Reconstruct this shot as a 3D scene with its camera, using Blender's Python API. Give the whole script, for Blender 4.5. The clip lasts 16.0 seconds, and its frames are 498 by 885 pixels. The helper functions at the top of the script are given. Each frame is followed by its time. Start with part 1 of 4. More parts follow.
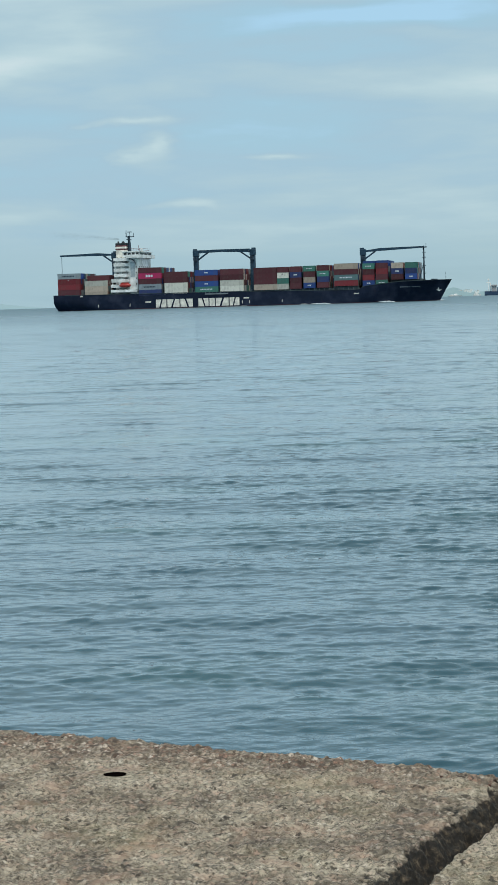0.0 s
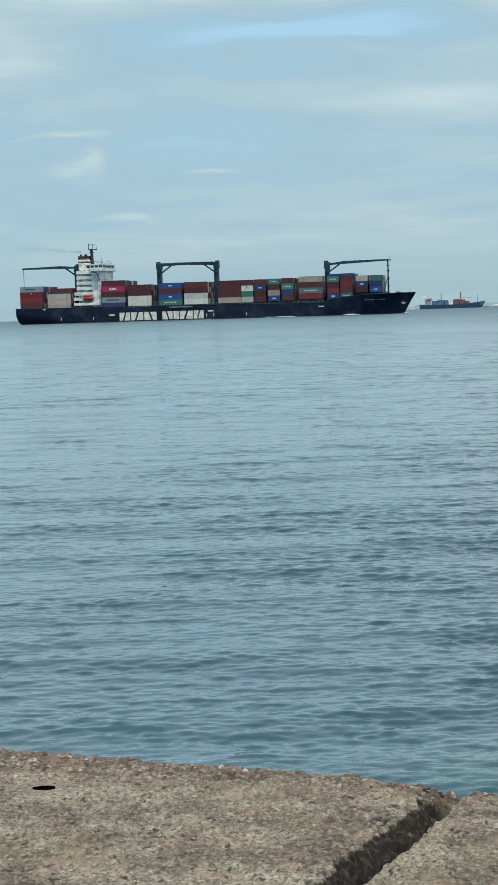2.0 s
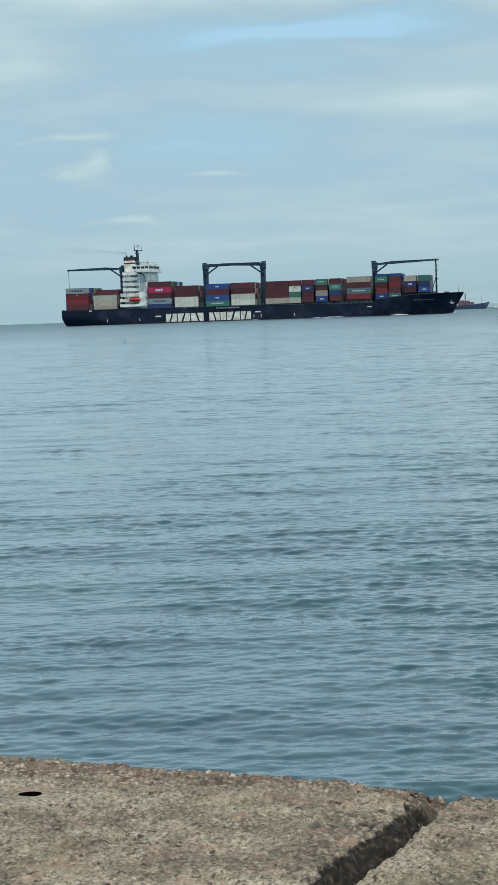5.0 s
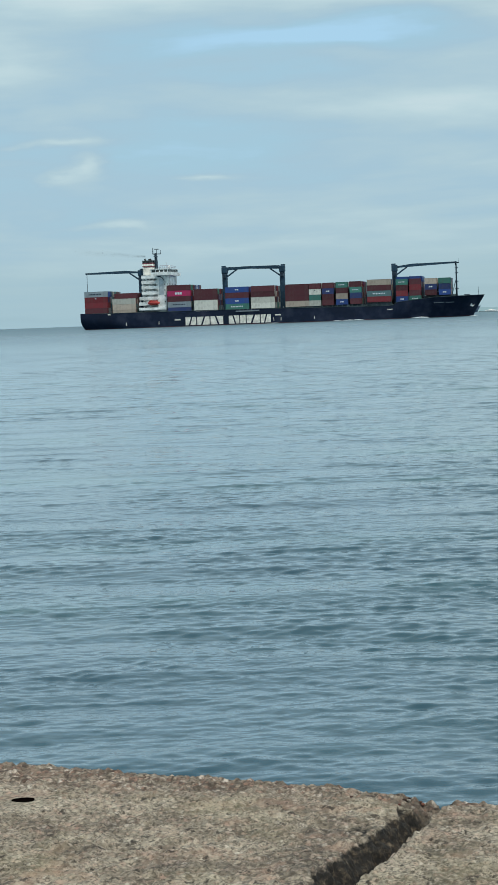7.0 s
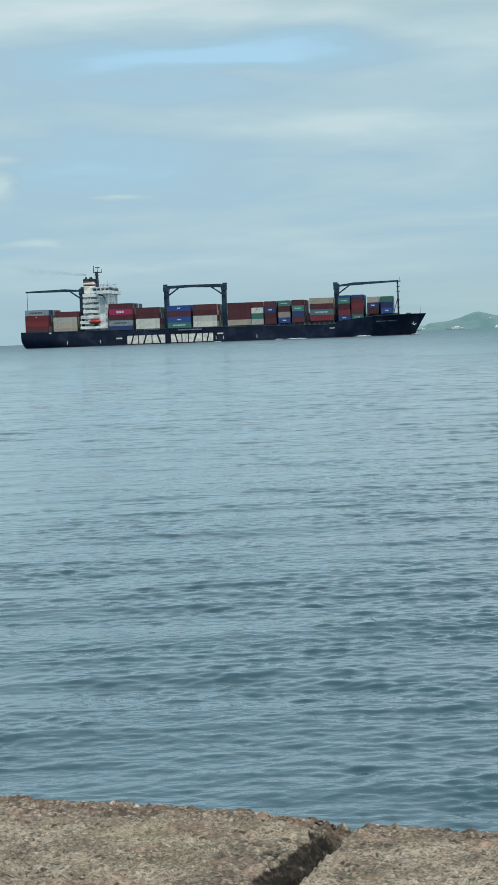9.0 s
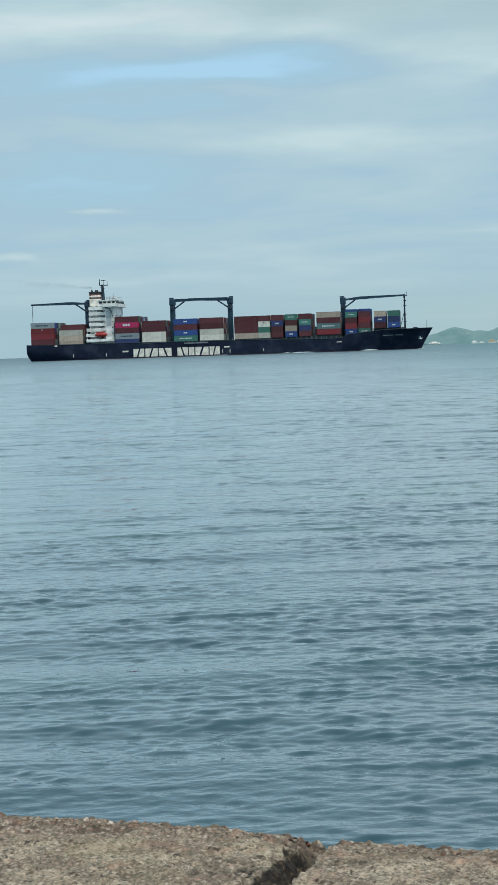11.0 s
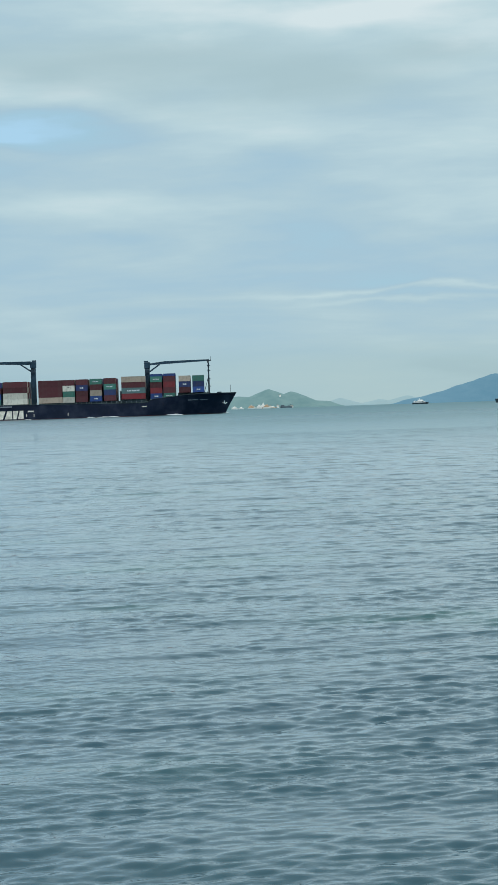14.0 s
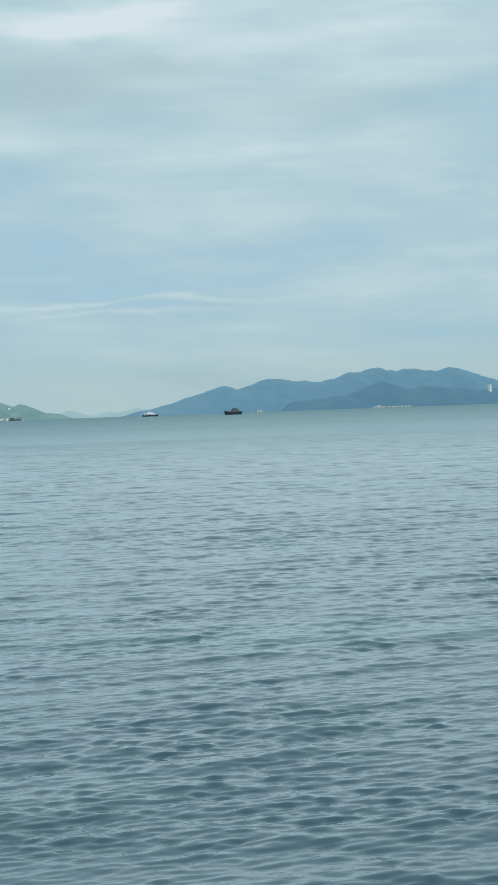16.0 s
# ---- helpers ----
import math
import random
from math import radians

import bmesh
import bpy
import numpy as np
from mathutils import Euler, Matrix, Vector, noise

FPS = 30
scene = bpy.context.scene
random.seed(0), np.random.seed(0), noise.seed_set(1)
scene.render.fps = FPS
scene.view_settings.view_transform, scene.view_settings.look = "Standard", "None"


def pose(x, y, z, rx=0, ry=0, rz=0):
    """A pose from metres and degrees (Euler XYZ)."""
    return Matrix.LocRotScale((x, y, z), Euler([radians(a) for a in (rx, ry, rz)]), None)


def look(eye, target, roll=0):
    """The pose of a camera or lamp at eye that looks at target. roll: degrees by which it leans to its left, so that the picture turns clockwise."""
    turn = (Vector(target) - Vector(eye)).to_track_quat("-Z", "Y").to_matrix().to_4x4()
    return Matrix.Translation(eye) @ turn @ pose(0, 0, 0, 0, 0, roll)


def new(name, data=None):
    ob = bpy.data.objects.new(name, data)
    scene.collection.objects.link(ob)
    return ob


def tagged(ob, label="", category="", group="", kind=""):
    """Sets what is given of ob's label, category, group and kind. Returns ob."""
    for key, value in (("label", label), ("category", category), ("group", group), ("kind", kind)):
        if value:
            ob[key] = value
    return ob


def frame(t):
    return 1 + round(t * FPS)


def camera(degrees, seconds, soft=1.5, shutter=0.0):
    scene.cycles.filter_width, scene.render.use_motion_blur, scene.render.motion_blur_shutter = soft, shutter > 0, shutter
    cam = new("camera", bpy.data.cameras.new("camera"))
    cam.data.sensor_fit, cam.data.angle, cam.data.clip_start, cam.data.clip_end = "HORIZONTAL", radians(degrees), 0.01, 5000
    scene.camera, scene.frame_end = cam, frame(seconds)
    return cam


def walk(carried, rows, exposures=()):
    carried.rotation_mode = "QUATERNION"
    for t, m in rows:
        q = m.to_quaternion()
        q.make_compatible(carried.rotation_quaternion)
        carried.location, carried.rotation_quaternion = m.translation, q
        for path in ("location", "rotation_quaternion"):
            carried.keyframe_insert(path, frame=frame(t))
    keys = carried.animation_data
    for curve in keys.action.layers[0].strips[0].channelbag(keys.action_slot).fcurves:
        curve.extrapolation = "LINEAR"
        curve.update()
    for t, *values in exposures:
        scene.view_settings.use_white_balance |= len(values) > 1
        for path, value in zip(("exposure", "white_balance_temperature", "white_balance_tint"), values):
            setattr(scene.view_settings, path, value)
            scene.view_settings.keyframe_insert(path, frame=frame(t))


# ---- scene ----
# Lens, and the way of the hand that holds the camera: seconds, x, y, z, heading, pitch, lean
cam = camera(15.69, 16.0, soft=1.5)
HAND = [
    (0, -0.087, -0.041, 2.399, -4.796, -4.464, -1.676),
    (0.5, -0.064, -0.050, 2.382, -3.899, -4.398, -1.920),
    (1, -0.064, -0.057, 2.388, -3.091, -4.374, -1.972),
    (1.5, -0.066, -0.045, 2.388, -2.625, -4.316, -1.892),
    (2, -0.063, -0.038, 2.390, -2.761, -4.086, -1.732),
    (2.5, -0.075, -0.035, 2.384, -3.396, -4.019, -1.763),
    (3, -0.051, -0.012, 2.392, -3.494, -3.994, -1.692),
    (3.5, -0.026, -0.008, 2.396, -3.486, -3.987, -1.666),
    (4, -0.012, -0.006, 2.388, -3.465, -3.985, -1.736),
    (4.5, -0.003, -0.009, 2.390, -3.094, -4.014, -1.864),
    (7, -0.005, -0.013, 2.395, -2.638, -3.892, -2.095),
    (7.5, -0.002, -0.009, 2.398, -1.858, -3.678, -2.149),
    (8, 0.002, -0.006, 2.400, -0.942, -3.542, -2.120),
    (8.5, 0.005, -0.002, 2.403, -0.221, -3.444, -2.128),
    (11, 0.012, 0.010, 2.407, 0.861, -2.937, -1.896),
    (11.5, 0.030, 0.022, 2.416, 2.026, -2.727, -1.834),
    (12, 0.047, 0.032, 2.417, 3.287, -2.570, -1.726),
    (12.5, 0.061, 0.035, 2.411, 4.704, -1.945, -1.697),
    (13, 0.060, 0.034, 2.407, 5.936, -1.447, -1.706),
    (13.5, 0.058, 0.033, 2.405, 7.202, -1.255, -1.730),
    (14, 0.057, 0.032, 2.403, 8.494, -1.096, -1.888),
    (14.5, 0.056, 0.031, 2.402, 10.192, -0.871, -2.023),
    (15, 0.056, 0.031, 2.402, 12.519, -0.894, -2.106),
    (15.5, 0.055, 0.031, 2.402, 14.802, -0.979, -2.103),
    (16, 0.055, 0.030, 2.401, 17.042, -0.989, -2.041),
]


def gaze(x, y, z, heading, pitch, lean):
    h, p = radians(heading), radians(pitch)
    eye = Vector((x, y, z))
    return look(eye, eye + 100 * Vector((math.sin(h) * math.cos(p), math.cos(h) * math.cos(p), math.sin(p))), lean)


walk(cam, [(t, gaze(*row)) for t, *row in HAND])

# ---- sky and sun ----
SUN_HEIGHT, SUN_TURN = 62, 150      # degrees; clockwise from the view's +y
world = bpy.data.worlds.new("sky")
scene.world = world
world.use_nodes = True


CLOUDS = [
    (0.5, 8.75, 4.6, 0.42, -0.34), (-0.8, 7.7, 3.0, 0.5, -0.16), (-11.0, 7.6, 3.4, 0.9, 0.36), (1.5, 6.5, 4.5, 0.6, 0.12), (-8.0, 6.6, 3.0, 0.3, 0.10), (11.2, 4.9, 3.2, 0.7, -0.12), (-3.0, 10.2, 8.0, 0.8, 0.27),
    (-7.7, 4.9, 0.6, 0.45, 0.34), (-8.5, 5.65, 1.1, 0.13, 0.26), (-3.1, 4.65, 0.9, 0.09, 0.26), (-7.1, 2.9, 1.2, 0.13, 0.25), (-3.5, 2.3, 3.4, 0.16, 0.12),
    (-11.5, 2.9, 1.3, 0.35, 0.10), (10.4, 8.0, 1.4, 0.5, -0.10), (19.0, 5.4, 6.0, 3.0, 0.02), (13.8, 3.57, 4.2, 0.13, 0.26), (13.8, 3.2, 3.2, 0.11, 0.20),
    (2.6, 9.2, 2.6, 0.35, -0.2), (8.0, 12.3, 5.0, 0.7, 0.34), (13.0, 12.2, 2.5, 0.5, 0.24), (15.0, 7.2, 6.5, 2.4, 0.07), (18.5, 11.5, 6.0, 1.6, 0.20), (17.5, 8.0, 3.0, 1.2, 0.10), (16.4, 2.0, 5.0, 0.5, 0.06), (6.0, 10.6, 4.5, 1.0, 0.14), (4.0, 6.6, 2.6, 0.8, 0.08),
]

SHADED = [(4.0, 10.9, 6.0, 0.8, 0.75), (10.5, 10.1, 4.2, 0.75, 0.8), (14.8, 10.9, 2.0, 0.4, 0.6), (20.0, 9.6, 3.0, 0.7, 0.4)]


def sky_nodes():
    nt = world.node_tree
    nt.nodes.clear()
    add, link = nt.nodes.new, nt.links.new

    def math_node(op, a, b=None, c=None):
        n = add("ShaderNodeMath")
        n.operation = op
        for i, v in enumerate((a, b, c)):
            if v is None:
                continue
            if isinstance(v, (int, float)):
                n.inputs[i].default_value = v
            else:
                link(v, n.inputs[i])
        return n.outputs[0]

    def ramp(value, *stops):
        n = add("ShaderNodeValToRGB")
        while len(n.color_ramp.elements) < len(stops):
            n.color_ramp.elements.new(0.5)
        for e, (at, col) in zip(n.color_ramp.elements, stops):
            e.position, e.color = at, (*col, 1)
        link(value, n.inputs[0])
        return n.outputs[0]

    sky = add("ShaderNodeTexSky")
    sky.sky_type, sky.sun_disc = "NISHITA", False
    sky.sun_elevation, sky.sun_rotation = radians(SUN_HEIGHT), radians(SUN_TURN)
    sky.air_density, sky.dust_density = 1.0, 2.5
    clear = add("ShaderNodeBackground")
    clear.inputs[1].default_value = 0.11
    link(sky.outputs[0], clear.inputs[0])

    way = add("ShaderNodeTexCoord").outputs["Generated"]
    sep = add("ShaderNodeSeparateXYZ")
    link(way, sep.inputs[0])
    x, y, z = sep.outputs
    up = math_node("MAXIMUM", z, 0.0)
    low = math_node("ADD", up, 0.10)
    # the layer of cloud, laid flat overhead: it draws together into streaks towards the horizon
    flat = add("ShaderNodeCombineXYZ")
    link(math_node("DIVIDE", x, low), flat.inputs[0])
    link(math_node("DIVIDE", y, low), flat.inputs[1])
    big = add("ShaderNodeTexNoise")
    big.inputs["Scale"].default_value, big.inputs["Detail"].default_value = 0.62, 6
    big.inputs["Roughness"].default_value, big.inputs["Distortion"].default_value = 0.58, 0.6
    shift = add("ShaderNodeMapping")
    shift.inputs["Location"].default_value = (3.1, 7.4, 0)
    shift.inputs["Scale"].default_value = (0.75, 1.0, 1)
    link(flat.outputs[0], shift.inputs[0])
    link(shift.outputs[0], big.inputs["Vector"])
    # soft streaks along the horizon
    band = add("ShaderNodeTexNoise")
    band.inputs["Scale"].default_value, band.inputs["Detail"].default_value = 1.0, 5
    band.inputs["Roughness"].default_value = 0.45
    long = add("ShaderNodeMapping")
    long.inputs["Scale"].default_value = (9, 9, 48)
    link(way, long.inputs[0])
    link(long.outputs[0], band.inputs["Vector"])
    # drifts, wisps and gaps of this sky: heading, height, half width, half height in degrees, lighter (+) or bluer (-)
    warp = add("ShaderNodeTexNoise")
    warp.inputs["Scale"].default_value, warp.inputs["Detail"].default_value = 14, 5
    wide = add("ShaderNodeMapping")
    wide.inputs["Scale"].default_value = (1, 1, 3)
    link(way, wide.inputs[0])
    link(wide.outputs[0], warp.inputs["Vector"])
    bent = math_node("SUBTRACT", warp.outputs[0], 0.5)
    heading = math_node("ADD", math_node("MULTIPLY", math_node("ARCTAN2", x, y), 57.296), math_node("MULTIPLY", bent, 5.0))
    height = math_node("ADD", math_node("MULTIPLY", math_node("ARCSINE", z), 57.296), math_node("MULTIPLY", bent, 1.3))
    fields = None
    for h0, e0, hw, ew, much in CLOUDS:
        dx = math_node("DIVIDE", math_node("SUBTRACT", heading, h0), hw)
        dy = math_node("DIVIDE", math_node("SUBTRACT", height, e0), ew)
        d2 = math_node("ADD", math_node("MULTIPLY", dx, dx), math_node("MULTIPLY", dy, dy))
        one = math_node("MULTIPLY", math_node("EXPONENT", math_node("MULTIPLY", d2, -1.0)), much)
        fields = one if fields is None else math_node("ADD", fields, one)
    both = math_node("ADD", math_node("MULTIPLY", big.outputs[0], 0.50), math_node("MULTIPLY", band.outputs[0], 0.38))
    # fine combed wisps
    comb = add("ShaderNodeTexNoise")
    comb.inputs["Scale"].default_value, comb.inputs["Detail"].default_value = 1.0, 5
    comb.inputs["Roughness"].default_value = 0.55
    thin = add("ShaderNodeMapping")
    thin.inputs["Scale"].default_value = (24, 24, 130)
    thin.inputs["Rotation"].default_value = (0, radians(2), 0)
    link(way, thin.inputs[0])
    link(thin.outputs[0], comb.inputs["Vector"])
    both = math_node("ADD", both, math_node("MULTIPLY", comb.outputs[0], 0.12))
    thick = math_node("ADD", math_node("ADD", math_node("MULTIPLY", both, 1.5), -0.255), fields)
    thick = math_node("ADD", thick, math_node("MULTIPLY", up, 0.30))
    cover = ramp(thick, (0.28, (0.85,) * 3), (0.46, (0.98,) * 3))
    white = ramp(thick, (0.20, (0.425, 0.695, 0.900)), (0.33, (0.376, 0.602, 0.738)), (0.46, (0.382, 0.565, 0.680)), (0.58, (0.430, 0.600, 0.682)), (0.72, (0.510, 0.675, 0.728)), (0.92, (0.67, 0.785, 0.815)))
    # grey undersides of the thicker drifts
    under = None
    for h0, e0, hw, ew, much in SHADED:
        dx = math_node("DIVIDE", math_node("SUBTRACT", heading, h0), hw)
        dy = math_node("DIVIDE", math_node("SUBTRACT", height, e0), ew)
        d2 = math_node("ADD", math_node("MULTIPLY", dx, dx), math_node("MULTIPLY", dy, dy))
        one = math_node("MULTIPLY", math_node("EXPONENT", math_node("MULTIPLY", d2, -1.0)), much)
        under = one if under is None else math_node("ADD", under, one)
    grey = add("ShaderNodeMix")
    grey.data_type = "RGBA"
    link(math_node("MINIMUM", math_node("MULTIPLY", under, math_node("MULTIPLY", big.outputs[0], 2.0)), 0.9), grey.inputs["Factor"])
    link(white, grey.inputs["A"])
    grey.inputs["B"].default_value = (0.395, 0.550, 0.600, 1)
    white = grey.outputs["Result"]
    # paler air close to the horizon
    pale = add("ShaderNodeMix")
    pale.data_type = "RGBA"
    link(ramp(up, (0.0, (0.80,) * 3), (0.024, (0.66,) * 3), (0.038, (0.22,) * 3), (0.07, (0,) * 3)), pale.inputs["Factor"])
    link(white, pale.inputs["A"])
    east = math_node("DIVIDE", math_node("ADD", heading, 4.0), 24.0)
    link(ramp(east, (0.1, (0.375, 0.542, 0.608)), (0.7, (0.428, 0.578, 0.584))), pale.inputs["B"])
    cloud = add("ShaderNodeBackground")
    link(pale.outputs["Result"], cloud.inputs[0])
    cloud.inputs[1].default_value = 1.0
    mix = add("ShaderNodeMixShader")
    link(math_node("MAXIMUM", cover, ramp(up, (0.0, (0.97,) * 3), (0.10, (0.0,) * 3))), mix.inputs[0])
    link(clear.outputs[0], mix.inputs[1])
    link(cloud.outputs[0], mix.inputs[2])
    link(mix.outputs[0], add("ShaderNodeOutputWorld").inputs[0])


sky_nodes()
sun = new("sun", bpy.data.lights.new("sun", "SUN"))
sun.data.energy, sun.data.angle, sun.data.color = 2.1, radians(14), (1.0, 0.95, 0.87)
h, e = radians(SUN_TURN), radians(SUN_HEIGHT)
sun.matrix_world = look((math.sin(h) * math.cos(e) * 50, math.cos(h) * math.cos(e) * 50, math.sin(e) * 50), (0, 0, 0))
scene.view_settings.exposure = 0.0


# ---- materials ----
def rgb(r, g, b):
    """Linear colour from 0..255 values."""
    return tuple((c / 255 / 12.92) if c < 11 else ((c / 255 + 0.055) / 1.055) ** 2.4 for c in (r, g, b))


class Shade:
    """A small builder of node materials."""

    def __init__(self, name, rough=0.6, metal=0.0, ior=1.5):
        self.mat = bpy.data.materials.new(name)
        self.mat.use_nodes = True
        self.nt = self.mat.node_tree
        self.bsdf = self.nt.nodes["Principled BSDF"]
        self.bsdf.inputs["Roughness"].default_value = rough
        self.bsdf.inputs["Metallic"].default_value = metal
        self.bsdf.inputs["IOR"].default_value = ior
        self.coord = self.nt.nodes.new("ShaderNodeTexCoord").outputs["Object"]

    def link(self, a, b):
        self.nt.links.new(a, b)

    def mapped(self, scale):
        m = self.nt.nodes.new("ShaderNodeMapping")
        m.inputs["Scale"].default_value = scale if isinstance(scale, tuple) else (scale,) * 3
        self.link(self.coord, m.inputs[0])
        return m.outputs[0]

    def noise(self, scale, detail=4, rough=0.55):
        n = self.nt.nodes.new("ShaderNodeTexNoise")
        n.inputs["Scale"].default_value, n.inputs["Detail"].default_value, n.inputs["Roughness"].default_value = 1, detail, rough
        self.link(self.mapped(scale), n.inputs["Vector"])
        return n.outputs[0]

    def cells(self, scale, feature="F1"):
        n = self.nt.nodes.new("ShaderNodeTexVoronoi")
        n.feature = feature
        n.inputs["Scale"].default_value = 1
        self.link(self.mapped(scale), n.inputs["Vector"])
        return n

    def ramp(self, value, *stops):
        n = self.nt.nodes.new("ShaderNodeValToRGB")
        while len(n.color_ramp.elements) < len(stops):
            n.color_ramp.elements.new(0.5)
        for el, (at, col) in zip(n.color_ramp.elements, stops):
            el.position = at
            el.color = (*col, 1) if isinstance(col, tuple) else (col, col, col, 1)
        self.link(value, n.inputs[0])
        return n.outputs[0]

    def mix(self, factor, a, b, blend="MIX"):
        n = self.nt.nodes.new("ShaderNodeMix")
        n.data_type, n.blend_type = "RGBA", blend
        for key, v in (("Factor", factor), ("A", a), ("B", b)):
            if isinstance(v, tuple):
                n.inputs[key].default_value = (*v, 1)
            elif isinstance(v, (int, float)):
                n.inputs[key].default_value = v
            else:
                self.link(v, n.inputs[key])
        return n.outputs["Result"]

    def bump(self, value, strength, distance):
        n = self.nt.nodes.new("ShaderNodeBump")
        n.inputs["Strength"].default_value, n.inputs["Distance"].default_value = strength, distance
        self.link(value, n.inputs["Height"])
        last = self.bsdf.inputs["Normal"]
        if last.is_linked:
            self.link(last.links[0].from_socket, n.inputs["Normal"])
        self.link(n.outputs[0], last)
        return self

    def colour(self, value):
        if isinstance(value, tuple):
            self.bsdf.inputs["Base Color"].default_value = (*value, 1)
        else:
            self.link(value, self.bsdf.inputs["Base Color"])
        return self

    def haze_glow(self, colour, amount):
        """Haze of kilometres of air, imitated by a glow of the far surface itself."""
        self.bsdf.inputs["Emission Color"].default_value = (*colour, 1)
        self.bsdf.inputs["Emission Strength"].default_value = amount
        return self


def paint(name, col, rough=0.5, wear=0.25, rust=(0.10, 0.045, 0.03), scale=0.5):
    """Ship's paint: patches of fading, streaks of rust running down."""
    s = Shade(name, rough)
    faded = tuple(min(1, c * 1.25 + 0.02) for c in col)
    dull = tuple(c * 0.78 for c in col)
    base = s.ramp(s.noise(scale), (0.35, dull), (0.5, col), (0.68, faded))
    streak = s.ramp(s.noise((scale * 4, scale * 4, scale * 0.5), 6, 0.7), (0.60, 0.0), (0.72, wear))
    s.colour(s.mix(streak, base, rust))
    s.link(s.ramp(s.noise(scale * 3), (0.3, rough - 0.1), (0.7, rough + 0.15)), s.bsdf.inputs["Roughness"])
    s.bump(s.noise(scale * 2), 0.25, 0.05)
    return s.mat


def steel_box(name, col):
    """Corrugated container steel; each box a little different."""
    s = Shade(name, 0.55)
    info = s.nt.nodes.new("ShaderNodeObjectInfo")
    own = s.ramp(info.outputs["Random"], (0.0, tuple(c * 0.75 for c in col)), (1.0, tuple(min(1, c * 1.2 + 0.01) for c in col)))
    grime_shade = s.ramp(s.noise((0.8, 0.8, 0.35), 6, 0.65), (0.45, 0.0), (0.75, 0.4))
    s.colour(s.mix(grime_shade, own, (0.09, 0.07, 0.06)))
    w = s.nt.nodes.new("ShaderNodeTexWave")
    w.wave_type, w.bands_direction = "BANDS", "X"
    w.inputs["Scale"].default_value = 1
    s.link(s.mapped(1.1), w.inputs["Vector"])
    s.bump(w.outputs[1], 0.8, 0.04)
    return s.mat


NAVY = paint("navy_hull_paint", rgb(6, 24, 50), 0.6, 0.10, scale=0.12)
NAVY.node_tree.nodes["Principled BSDF"].inputs["Specular IOR Level"].default_value = 0.3
BOOT = paint("red_antifouling", rgb(70, 30, 36), 0.6, 0.3, scale=0.3)
DECKGREEN = paint("grey_green_deck_paint", rgb(62, 76, 80), 0.7, 0.4)
SHIPWHITE = paint("white_ship_paint", rgb(226, 230, 228), 0.45, 0.22, scale=0.35)
CREAM = paint("cream_markings", rgb(228, 224, 214), 0.5, 0.1)
CRANE = paint("slate_blue_crane_paint", rgb(19, 55, 76), 0.5, 0.15)
MASTGREY = paint("dark_mast_paint", rgb(26, 46, 62), 0.5, 0.15)
DARK = paint("dark_opening", rgb(34, 40, 44), 0.5, 0.1)
ORANGE = paint("orange_red_boat_paint", rgb(164, 46, 40), 0.4, 0.05)
FUNNELRED = paint("red_funnel_band", rgb(112, 58, 66), 0.45, 0.05)
BOXES = {k: steel_box(k + "_container_steel", rgb(*c)) for k, c in {
    "maroon": (82, 27, 38), "red": (118, 27, 38), "blue": (26, 68, 138), "navy": (30, 50, 104), "white": (206, 206, 196),
    "grey": (142, 156, 164), "green": (62, 126, 114), "tan": (178, 164, 150), "magenta": (188, 32, 96), "teal": (76, 108, 112)}.items()}


